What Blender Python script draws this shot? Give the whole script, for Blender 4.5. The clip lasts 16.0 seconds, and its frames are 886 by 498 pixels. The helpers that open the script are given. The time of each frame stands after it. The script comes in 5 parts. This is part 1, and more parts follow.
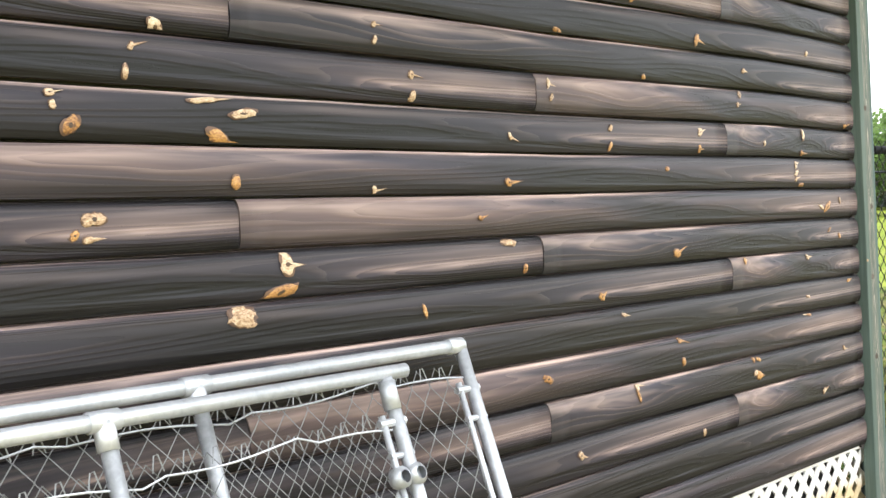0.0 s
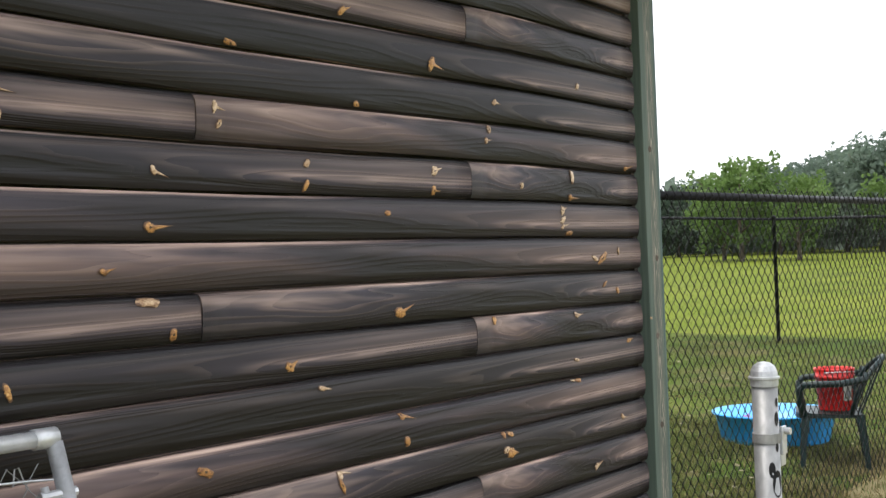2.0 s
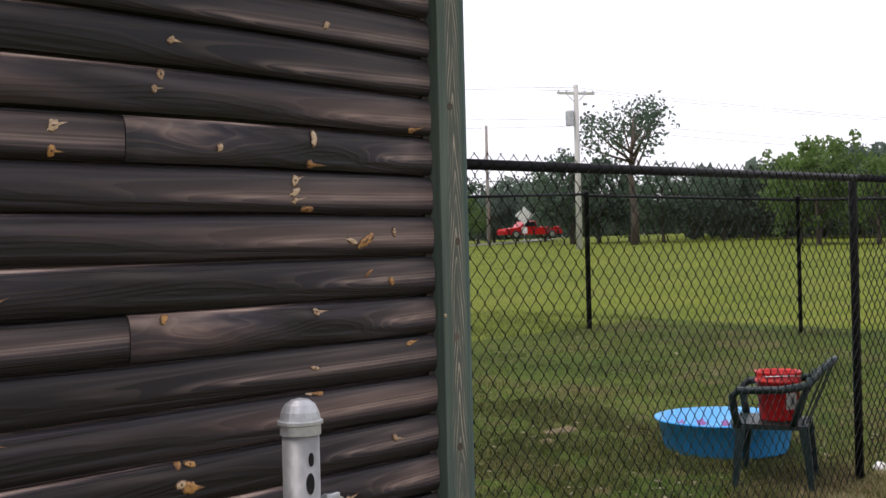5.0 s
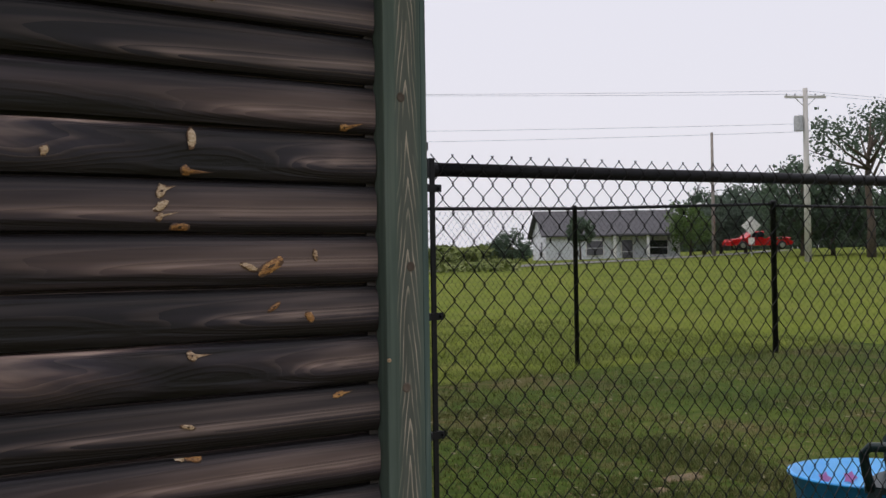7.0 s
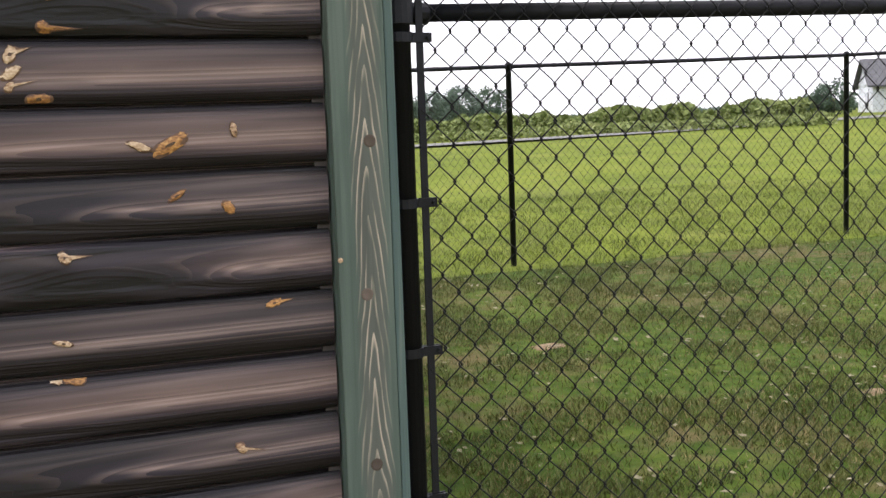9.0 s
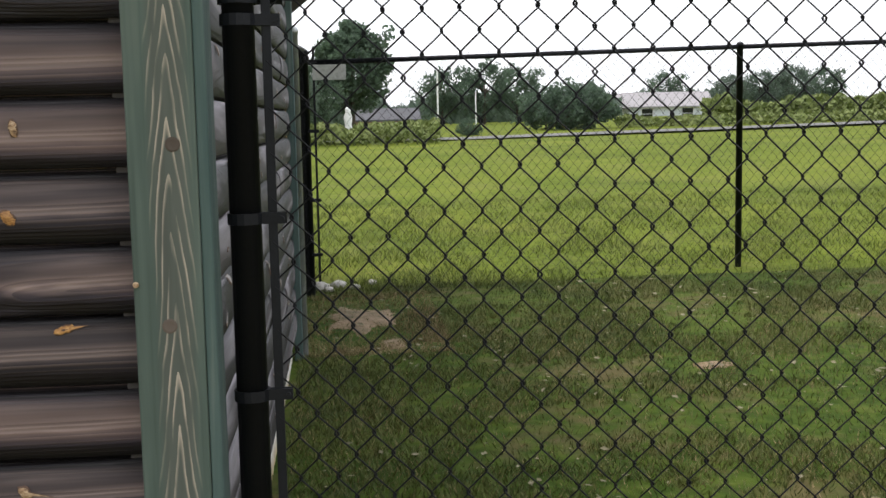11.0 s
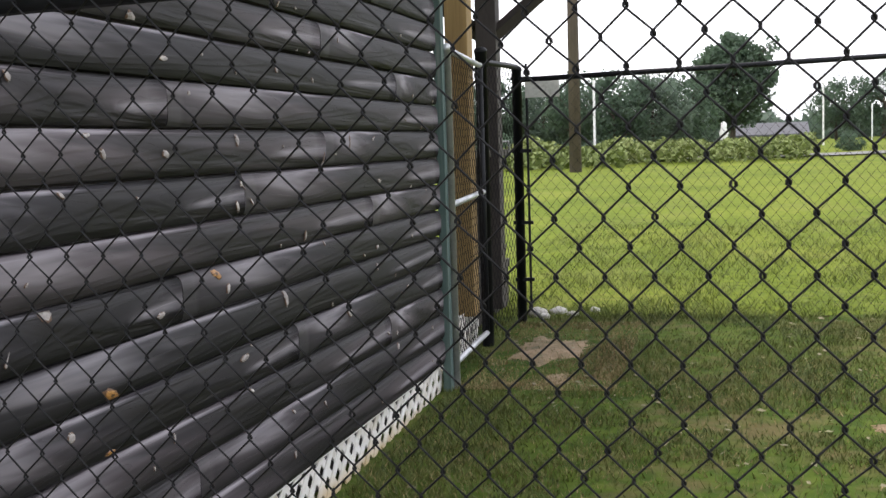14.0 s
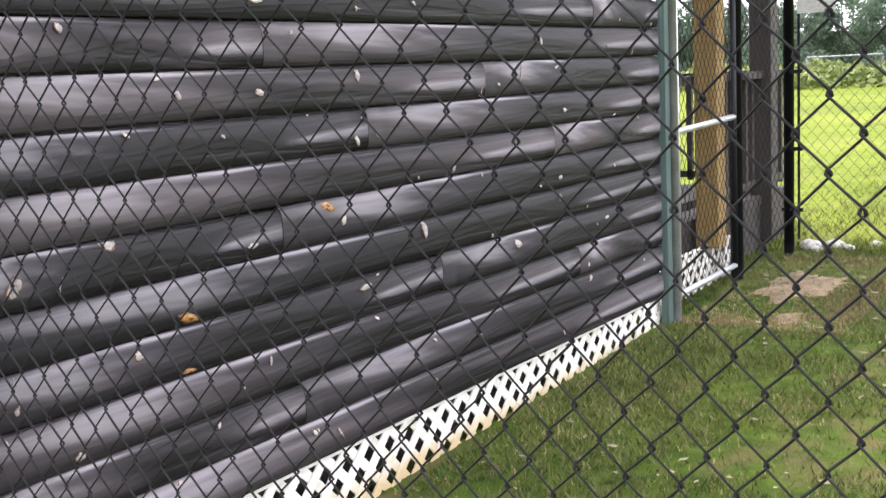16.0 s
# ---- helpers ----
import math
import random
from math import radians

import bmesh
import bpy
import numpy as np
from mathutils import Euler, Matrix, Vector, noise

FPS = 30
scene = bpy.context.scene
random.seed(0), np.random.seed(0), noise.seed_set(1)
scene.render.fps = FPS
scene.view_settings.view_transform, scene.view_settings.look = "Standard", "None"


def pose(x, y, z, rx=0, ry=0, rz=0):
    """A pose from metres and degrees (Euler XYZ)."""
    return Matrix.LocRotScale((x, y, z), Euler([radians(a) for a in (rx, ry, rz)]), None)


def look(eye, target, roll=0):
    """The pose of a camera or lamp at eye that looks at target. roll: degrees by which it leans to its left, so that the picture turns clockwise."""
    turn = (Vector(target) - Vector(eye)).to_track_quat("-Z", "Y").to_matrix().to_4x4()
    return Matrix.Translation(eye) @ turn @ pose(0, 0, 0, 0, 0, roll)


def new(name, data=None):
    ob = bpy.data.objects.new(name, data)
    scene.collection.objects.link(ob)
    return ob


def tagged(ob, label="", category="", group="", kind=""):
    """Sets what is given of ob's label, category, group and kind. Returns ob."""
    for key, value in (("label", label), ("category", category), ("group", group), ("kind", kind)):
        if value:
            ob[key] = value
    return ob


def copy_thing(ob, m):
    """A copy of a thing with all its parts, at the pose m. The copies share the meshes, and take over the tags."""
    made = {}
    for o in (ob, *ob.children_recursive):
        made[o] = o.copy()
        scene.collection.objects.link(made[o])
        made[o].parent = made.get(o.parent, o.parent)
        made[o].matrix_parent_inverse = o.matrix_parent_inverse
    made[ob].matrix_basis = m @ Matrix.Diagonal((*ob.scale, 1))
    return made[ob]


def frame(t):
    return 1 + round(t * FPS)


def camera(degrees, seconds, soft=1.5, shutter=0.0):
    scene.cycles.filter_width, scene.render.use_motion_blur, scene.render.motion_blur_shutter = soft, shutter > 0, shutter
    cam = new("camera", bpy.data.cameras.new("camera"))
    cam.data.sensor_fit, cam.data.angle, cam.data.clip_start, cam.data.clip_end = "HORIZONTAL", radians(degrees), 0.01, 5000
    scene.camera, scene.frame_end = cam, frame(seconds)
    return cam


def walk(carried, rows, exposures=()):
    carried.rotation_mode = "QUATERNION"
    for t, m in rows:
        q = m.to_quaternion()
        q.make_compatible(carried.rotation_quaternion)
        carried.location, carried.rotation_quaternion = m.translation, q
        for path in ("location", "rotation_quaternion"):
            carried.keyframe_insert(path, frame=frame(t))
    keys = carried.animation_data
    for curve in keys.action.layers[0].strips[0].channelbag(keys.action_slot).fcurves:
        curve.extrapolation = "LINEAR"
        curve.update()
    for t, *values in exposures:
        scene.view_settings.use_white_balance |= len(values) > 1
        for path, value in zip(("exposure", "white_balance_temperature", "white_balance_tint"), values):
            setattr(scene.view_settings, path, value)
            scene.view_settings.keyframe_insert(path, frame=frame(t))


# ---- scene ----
cam = camera(42.3, 16.0)
PATH = [
    (0, (-5.357, -2.252, 1.303), (-3.889, -0.893, 1.277), -2.7),
    (0.5, (-5.123, -2.3, 1.313), (-3.602, -1.001, 1.301), -2.8),
    (1, (-4.887, -2.186, 1.323), (-3.312, -0.954, 1.327), -2.8),
    (1.5, (-4.654, -2.194, 1.33), (-3.06, -0.986, 1.346), -2.6),
    (2, (-4.435, -2.287, 1.322), (-2.84, -1.081, 1.358), -2.1),
    (2.5, (-4.178, -2.314, 1.331), (-2.577, -1.116, 1.368), -1.8),
    (3, (-3.941, -2.33, 1.324), (-2.331, -1.143, 1.358), -1.8),
    (3.5, (-3.761, -2.513, 1.326), (-2.174, -1.296, 1.337), -1.9),
    (4, (-3.512, -2.541, 1.307), (-1.94, -1.304, 1.311), -1.8),
    (4.5, (-3.22, -2.583, 1.312), (-1.684, -1.302, 1.309), -1.6),
    (5, (-2.964, -2.652, 1.305), (-1.465, -1.328, 1.309), -1.4),
    (5.2, (-2.852, -2.687, 1.307), (-1.374, -1.339, 1.313), -1.5),
    (7.5, (-1.488, -2.57, 1.345), (-0.377, -0.907, 1.345), -0.9),
    (8, (-1.211, -2.506, 1.338), (-0.218, -0.772, 1.269), -1.3),
    (8.5, (-0.899, -2.511, 1.354), (-0.077, -0.695, 1.184), -1.8),
    (9, (-0.678, -2.414, 1.356), (0.041, -0.559, 1.15), -2.0),
    (11.5, (0.619, -2.148, 1.382), (0.677, -0.163, 1.149), -1.1),
    (12, (0.814, -2.147, 1.394), (0.792, -0.163, 1.141), -1.3),
    (12.5, (1.065, -2.177, 1.422), (0.937, -0.201, 1.147), -1.7),
    (13, (1.325, -2.004, 1.375), (1.023, -0.045, 1.103), -1.9),
    (13.5, (1.488, -1.803, 1.358), (1.086, 0.144, 1.144), -1.1),
    (14, (1.638, -1.659, 1.363), (1.134, 0.268, 1.181), -1.8),
    (14.5, (1.927, -1.493, 1.398), (1.201, 0.348, 1.108), -0.1),
    (15, (2.095, -1.45, 1.407), (1.247, 0.332, 1.083), -1.8),
    (15.5, (2.184, -1.434, 1.39), (1.253, 0.313, 1.104), -1.8),
    (16, (2.377, -1.303, 1.383), (1.284, 0.345, 1.084), -2.8),
]
walk(cam, [(t, look(e, g, r)) for t, e, g, r in PATH], [(0, 1.85, 6500, 10), (0.5, 1.5, 6500, 9), (1, 1.25, 6500, 11), (2, 0.85, 6500, 12), (3, 0.4, 6500, 18), (5, 0.05, 6500, 20), (7.5, -0.5, 6500, 18), (8.2, -0.35, 6500, 17), (9, 0.8, 6500, 18), (11.5, 0.35, 6500, 12), (12, 0.5, 6500, 12), (12.5, 0.55, 6500, 12), (13.5, 1.0, 6500, 13), (14, 0.8, 6500, 15), (14.5, 0.7, 6500, 17), (15, 1.2, 6500, 19), (15.5, 1.65, 6500, 18), (16, 1.85, 6500, 18)])

# ---- world, sun, exposure ----
world = bpy.data.worlds.new("overcast_sky")
scene.world = world
world.use_nodes = True
wn = world.node_tree.nodes
wl = world.node_tree.links
wn.clear()
sky = wn.new("ShaderNodeTexSky")
sky.sky_type, sky.sun_disc = "NISHITA", False
sky.sun_elevation, sky.sun_rotation = radians(66), radians(-67)
sky.air_density, sky.dust_density = 1.2, 4.0
dim = wn.new("ShaderNodeVectorMath")
dim.operation = "SCALE"
dim.inputs["Scale"].default_value = 0.10
haze = wn.new("ShaderNodeMix")
haze.data_type = "RGBA"
haze.inputs["Factor"].default_value = 0.82
haze.inputs["B"].default_value = (0.93, 0.96, 1.0, 1)
bgd = wn.new("ShaderNodeBackground")
bgd.inputs["Strength"].default_value = 1.3
wout = wn.new("ShaderNodeOutputWorld")
wl.new(sky.outputs[0], dim.inputs[0])
wl.new(dim.outputs[0], haze.inputs["A"])
wl.new(haze.outputs["Result"], bgd.inputs["Color"])
wl.new(bgd.outputs[0], wout.inputs[0])

sun = new("sun", bpy.data.lights.new("sun", "SUN"))
sun.data.energy, sun.data.angle, sun.data.color = 1.5, radians(20), (1.0, 0.95, 0.88)
sun.matrix_world = look((-7, 3, 18), (0, 0.5, 0))


# ---- materials ----
def material(name, colors, scale=(4, 4, 4), fine=(40, 40, 40), rough=0.8, bump=0.3, metal=0.0, vary=0.25, spec=0.5, detail=0.35, depth=0.004):
    """Two scales of noise between the colours given, fine relief, and a change of tone from piece to piece."""
    m = bpy.data.materials.new(name)
    m.use_nodes = True
    n, l = m.node_tree.nodes, m.node_tree.links
    b = n["Principled BSDF"]
    tc = n.new("ShaderNodeTexCoord")
    info = n.new("ShaderNodeObjectInfo")
    off = n.new("ShaderNodeVectorMath")
    off.operation = "SCALE"
    off.inputs[0].default_value = (31.0, 17.0, 23.0)
    l.new(info.outputs["Random"], off.inputs["Scale"])
    add = n.new("ShaderNodeVectorMath")
    l.new(tc.outputs["Object"], add.inputs[0])
    l.new(off.outputs[0], add.inputs[1])

    def layer(s, det, dist=0.0):
        mp = n.new("ShaderNodeMapping")
        mp.inputs["Scale"].default_value = s
        l.new(add.outputs[0], mp.inputs["Vector"])
        t = n.new("ShaderNodeTexNoise")
        t.inputs["Scale"].default_value, t.inputs["Detail"].default_value = 1.0, det
        t.inputs["Distortion"].default_value = dist
        l.new(mp.outputs[0], t.inputs["Vector"])
        return t.outputs["Fac"]

    coarse, grain = layer(scale, 3), layer(fine, 5, 0.4)
    mix = n.new("ShaderNodeMath")
    mix.operation = "MULTIPLY_ADD"
    l.new(grain, mix.inputs[0])
    mix.inputs[1].default_value = detail * 2
    l.new(coarse, mix.inputs[2])
    shift = n.new("ShaderNodeMath")
    shift.operation = "MULTIPLY_ADD"
    l.new(info.outputs["Random"], shift.inputs[0])
    shift.inputs[1].default_value = vary
    l.new(mix.outputs[0], shift.inputs[2])
    rng = n.new("ShaderNodeMapRange")
    rng.inputs["From Min"].default_value = 0.32 + detail * 0.6 + vary * 0.2
    rng.inputs["From Max"].default_value = 0.68 + detail * 1.4 + vary * 0.8
    l.new(shift.outputs[0], rng.inputs["Value"])
    ramp = n.new("ShaderNodeValToRGB")
    while len(ramp.color_ramp.elements) < len(colors):
        ramp.color_ramp.elements.new(0.5)
    for i, c in enumerate(colors):
        ramp.color_ramp.elements[i].position = i / max(1, len(colors) - 1)
        ramp.color_ramp.elements[i].color = (*c, 1)
    l.new(rng.outputs[0], ramp.inputs[0])
    l.new(ramp.outputs[0], b.inputs["Base Color"])
    b.inputs["Roughness"].default_value, b.inputs["Metallic"].default_value = rough, metal
    b.inputs["Specular IOR Level"].default_value = spec
    if bump:
        bp = n.new("ShaderNodeBump")
        bp.inputs["Strength"].default_value, bp.inputs["Distance"].default_value = bump, depth
        l.new(grain, bp.inputs["Height"])
        l.new(bp.outputs[0], b.inputs["Normal"])
    return m


def log_material(name, tones, streak, sheen, ring_count, ring_mix, crest_mix, blotch, blotch_scale, blotch_from, fine_mix):
    """Stained round log siding. UV runs along the log (metres) and across its face (0 to 1):
    tone patches, arched growth-ring lines, an upper shoulder paled by bleaching and painted sky light, worn blotches,
    small dark nail stains, satin sheen."""
    m = bpy.data.materials.new(name)
    m.use_nodes = True
    n, l = m.node_tree.nodes, m.node_tree.links
    b = n["Principled BSDF"]
    uv, info = n.new("ShaderNodeTexCoord"), n.new("ShaderNodeObjectInfo")
    sep = n.new("ShaderNodeSeparateXYZ")
    l.new(uv.outputs["UV"], sep.inputs[0])

    def op(kind, a, c=0.0, d=0.0):
        q = n.new("ShaderNodeMath")
        q.operation = kind
        for k, v in enumerate((a, c, d)):
            if isinstance(v, (int, float)):
                q.inputs[k].default_value = v
            else:
                l.new(v, q.inputs[k])
        return q.outputs[0]

    def span(v, lo, hi, to=1.0):
        r = n.new("ShaderNodeMapRange")
        r.interpolation_type = "SMOOTHSTEP"
        r.inputs["From Min"].default_value, r.inputs["From Max"].default_value = lo, hi
        r.inputs["To Max"].default_value = to
        l.new(v, r.inputs["Value"])
        return r.outputs[0]

    piece = n.new("ShaderNodeCombineXYZ")
    l.new(op("MULTIPLY_ADD", info.outputs["Random"], 37.0, sep.outputs["X"]), piece.inputs[0])
    l.new(op("MULTIPLY", sep.outputs["Y"], 0.136), piece.inputs[1])
    l.new(op("MULTIPLY", info.outputs["Random"], 19.0), piece.inputs[2])

    def tex(s, det, dist=0.0, kind="ShaderNodeTexNoise"):
        mp = n.new("ShaderNodeMapping")
        mp.inputs["Scale"].default_value = s
        l.new(piece.outputs[0], mp.inputs["Vector"])
        t = n.new(kind)
        t.inputs["Scale"].default_value = 1.0
        if kind == "ShaderNodeTexNoise":
            t.inputs["Detail"].default_value, t.inputs["Distortion"].default_value = det, dist
            return t.outputs["Fac"]
        return t.outputs["Distance"]

    def blend(fac, a, c, mode="MIX"):
        x = n.new("ShaderNodeMix")
        x.data_type, x.blend_type = "RGBA", mode
        for k, v in (("Factor", fac), ("A", a), ("B", c)):
            if isinstance(v, (int, float)):
                x.inputs[k].default_value = v
            elif isinstance(v, tuple):
                x.inputs[k].default_value = (*v, 1)
            else:
                l.new(v, x.inputs[k])
        return x.outputs["Result"]

    across = sep.outputs["Y"]
    patch = tex((1.6, 11, 1), 5, 0.6)
    soft = tex((0.8, 5, 1), 2)
    tone = op("ADD", op("MULTIPLY_ADD", info.outputs["Random"], 0.26, patch), op("MULTIPLY", tex((2.2, 95, 1), 5, 1.0), 0.5))
    ramp = n.new("ShaderNodeValToRGB")
    while len(ramp.color_ramp.elements) < len(tones):
        ramp.color_ramp.elements.new(0.5)
    for i, c in enumerate(tones):
        ramp.color_ramp.elements[i].position = i / (len(tones) - 1)
        ramp.color_ramp.elements[i].color = (*c, 1)
    l.new(span(tone, 0.66, 1.04), ramp.inputs[0])
    # growth rings: level lines of a field drawn out along the log
    field = op("ADD", tex((0.9, 9, 1), 2, 0.3), op("MULTIPLY", tex((5.0, 150, 1), 4), 0.07))
    ring = op("FRACT", op("MULTIPLY", field, ring_count))
    pale = span(ring, 0.45, 0.92)
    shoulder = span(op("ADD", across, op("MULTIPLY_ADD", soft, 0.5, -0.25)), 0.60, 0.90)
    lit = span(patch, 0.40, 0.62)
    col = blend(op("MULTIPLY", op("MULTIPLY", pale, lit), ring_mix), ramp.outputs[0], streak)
    # bleached streaks on the shoulder, which also paint in the sky-lit log top
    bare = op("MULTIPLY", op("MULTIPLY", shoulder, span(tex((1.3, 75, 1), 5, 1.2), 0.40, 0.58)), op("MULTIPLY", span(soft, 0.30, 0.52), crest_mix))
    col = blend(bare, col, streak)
    worn = op("MULTIPLY", span(tex(blotch_scale, 4, 0.5), *blotch_from), span(tex((3, 70, 1), 4), 0.3, 0.55, 0.9))
    col = blend(worn, col, blotch)
    col = blend(span(tex((3.3, 26, 1), 0, 0, "ShaderNodeTexVoronoi"), 0.13, 0.04, 0.85), col, (0.010, 0.007, 0.007))
    # soaked dark stain, then short weathered checks and dashes along the grain
    col = blend(span(tex((1.7, 20, 1), 5, 1.0), 0.47, 0.36, 0.8), col, tones[0])
    dash = op("MULTIPLY", span(tex((3.6, 125, 1), 5, 0.6), 0.53, 0.61), span(tex((1.2, 14, 1), 3), 0.42, 0.56))
    col = blend(op("MULTIPLY", dash, 0.8), col, streak)
    check = span(tex((2.4, 170, 1), 5, 0.8), 0.45, 0.37)
    col = blend(op("MULTIPLY", check, 0.8), col, (0.006, 0.004, 0.004))
    fine = tex((12, 240, 1), 5)
    col = blend(fine_mix, col, span(fine, 0.36, 0.60, 1.35), "MULTIPLY")
    l.new(col, b.inputs["Base Color"])
    l.new(op("MULTIPLY_ADD", patch, 0.34, sheen), b.inputs["Roughness"])
    b.inputs["Specular IOR Level"].default_value = 0.36
    bp = n.new("ShaderNodeBump")
    bp.inputs["Strength"].default_value, bp.inputs["Distance"].default_value = 0.8, 0.004
    l.new(op("ADD", op("MULTIPLY", pale, 0.35), op("ADD", tex((2.6, 120, 1), 5, 1.5), op("SUBTRACT", op("MULTIPLY", fine, 0.6), op("MULTIPLY", check, 0.5)))), bp.inputs["Height"])
    l.new(bp.outputs[0], b.inputs["Normal"])
    return m


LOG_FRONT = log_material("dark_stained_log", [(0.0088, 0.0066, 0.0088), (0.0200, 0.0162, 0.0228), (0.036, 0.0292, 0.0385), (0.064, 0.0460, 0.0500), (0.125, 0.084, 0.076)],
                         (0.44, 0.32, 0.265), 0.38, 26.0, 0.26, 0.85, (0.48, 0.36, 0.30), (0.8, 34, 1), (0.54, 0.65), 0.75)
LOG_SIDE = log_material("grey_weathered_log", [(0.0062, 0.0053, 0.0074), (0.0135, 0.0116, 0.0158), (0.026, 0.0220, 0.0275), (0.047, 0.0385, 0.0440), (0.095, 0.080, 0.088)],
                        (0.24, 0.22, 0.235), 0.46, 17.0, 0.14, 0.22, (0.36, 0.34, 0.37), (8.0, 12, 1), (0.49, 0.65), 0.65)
KNOT_PALE = material("bare_pale_knot_wood", [(0.09, 0.045, 0.022), (0.34, 0.21, 0.11), (0.56, 0.42, 0.27), (0.70, 0.58, 0.42)], (55, 55, 90), (150, 150, 260), 0.55, 0.5, vary=0.3, detail=0.7)
KNOT_AMBER = material("amber_resin_knot_wood", [(0.05, 0.022, 0.010), (0.24, 0.105, 0.030), (0.46, 0.235, 0.065), (0.60, 0.37, 0.14)], (55, 55, 90), (150, 150, 260), 0.45, 0.5, vary=0.3, detail=0.7)
KNOT_RIM = material("stained_knot_rim", [(0.05, 0.025, 0.015), (0.16, 0.085, 0.045)], (30, 30, 30), (90, 90, 90), 0.6, 0.3)
KNOT_DARK = material("dark_knot_core", [(0.03, 0.018, 0.01), (0.10, 0.05, 0.02)], (60, 60, 60), (150, 150, 150), 0.6, 0.3)
KNOT_GREY = material("weathered_grey_knot", [(0.12, 0.105, 0.10), (0.30, 0.275, 0.26), (0.54, 0.50, 0.46)], (30, 30, 30), (90, 90, 160), 0.7, 0.4)
TRIM_GREEN = material("green_stained_trim_wood", [(0.028, 0.054, 0.049), (0.046, 0.082, 0.074), (0.066, 0.104, 0.092), (0.13, 0.155, 0.135)], (9, 9, 1.2), (60, 60, 2.2), 0.75, 0.5, vary=0.1, detail=0.5)


def arched_grain(m, centre):
    """Adds pointed arches of bare pale grain down the middle of a flat-sawn board."""
    n, l = m.node_tree.nodes, m.node_tree.links
    b = n["Principled BSDF"]
    old = b.inputs["Base Color"].links[0].from_socket
    tc = n.new("ShaderNodeTexCoord")
    sep = n.new("ShaderNodeSeparateXYZ")
    l.new(tc.outputs["Object"], sep.inputs[0])

    def op(kind, a, c=0.0, d=None):
        q = n.new("ShaderNodeMath")
        q.operation = kind
        for k, v in enumerate((a, c, d)):
            if v is None:
                continue
            if isinstance(v, (int, float)):
                q.inputs[k].default_value = v
            else:
                l.new(v, q.inputs[k])
        return q.outputs[0]

    def tex(s, det):
        mp = n.new("ShaderNodeMapping")
        mp.inputs["Scale"].default_value = s
        l.new(tc.outputs["Object"], mp.inputs["Vector"])
        t = n.new("ShaderNodeTexNoise")
        t.inputs["Scale"].default_value, t.inputs["Detail"].default_value = 1.0, det
        l.new(mp.outputs[0], t.inputs["Vector"])
        return t.outputs["Fac"]

    drift = op("MULTIPLY_ADD", tex((3, 3, 2.2), 2), 0.05, -0.025)
    d = op("SUBTRACT", sep.outputs["X"], op("ADD", drift, centre))
    bow = op("SQRT", op("ADD", op("MULTIPLY", d, d), 0.000012))
    val = op("ADD", op("MULTIPLY_ADD", bow, 9.0, sep.outputs["Z"]), op("MULTIPLY", tex((14, 14, 3.5), 3), 0.22))
    ringed = op("FRACT", op("MULTIPLY", val, 8.5))
    line = n.new("ShaderNodeMapRange")
    line.inputs["From Min"].default_value, line.inputs["From Max"].default_value = 0.66, 0.90
    l.new(ringed, line.inputs["Value"])
    keep = n.new("ShaderNodeMapRange")
    keep.inputs["From Min"].default_value, keep.inputs["From Max"].default_value = 0.040, 0.022
    l.new(op("ABSOLUTE", d), keep.inputs["Value"])
    worn = n.new("ShaderNodeMapRange")
    worn.inputs["From Min"].default_value, worn.inputs["From Max"].default_value = 0.36, 0.56
    l.new(tex((30, 30, 5), 4), worn.inputs["Value"])
    fac = op("MULTIPLY", op("MULTIPLY", line.outputs[0], keep.outputs[0]), op("MULTIPLY", worn.outputs[0], 0.9))
    x = n.new("ShaderNodeMix")
    x.data_type = "RGBA"
    l.new(fac, x.inputs["Factor"])
    l.new(old, x.inputs["A"])
    x.inputs["B"].default_value = (0.42, 0.36, 0.28, 1)
    y = n.new("ShaderNodeMix")
    y.data_type = "RGBA"
    l.new(op("MULTIPLY", keep.outputs[0], 0.5), y.inputs["Factor"])
    l.new(x.outputs["Result"], y.inputs["A"])
    y.inputs["B"].default_value = (0.085, 0.080, 0.065, 1)
    l.new(old, x.inputs["A"])
    l.new(y.outputs["Result"], x.inputs["A"])
    l.new(old, y.inputs["A"])
    l.new(x.outputs["Result"], b.inputs["Base Color"])
    return m


TRIM_FACE = arched_grain(material("green_trim_face", [(0.042, 0.064, 0.050), (0.070, 0.100, 0.080), (0.115, 0.140, 0.115)], (9, 9, 1.2), (60, 60, 2.2), 0.75, 0.5, vary=0.1, detail=0.5), 0.075)
BLACK_PAINT = material("black_coated_steel", [(0.004, 0.0045, 0.006), (0.011, 0.012, 0.015)], (6, 6, 6), (80, 80, 80), 0.5, 0.1, spec=0.2)
BLACK_WIRE = material("black_vinyl_wire", [(0.004, 0.004, 0.005), (0.013, 0.013, 0.015)], (3, 3, 3), (60, 60, 60), 0.55, 0, spec=0.2)
GALV = material("galvanised_steel", [(0.30, 0.31, 0.32), (0.46, 0.475, 0.49), (0.60, 0.61, 0.62)], (9, 9, 9), (60, 60, 60), 0.42, 0.15, metal=0.55)
GALV_OLD = material("stained_galvanised_steel", [(0.09, 0.092, 0.09), (0.20, 0.205, 0.205), (0.33, 0.335, 0.335)], (9, 9, 6), (40, 40, 30), 0.5, 0.2, metal=0.45)
WHITE_PLASTIC = material("white_lattice_plastic", [(0.52, 0.47, 0.36), (0.74, 0.72, 0.68), (0.82, 0.82, 0.80)], (5, 5, 9), (30, 30, 30), 0.55, 0.15, vary=0.2)


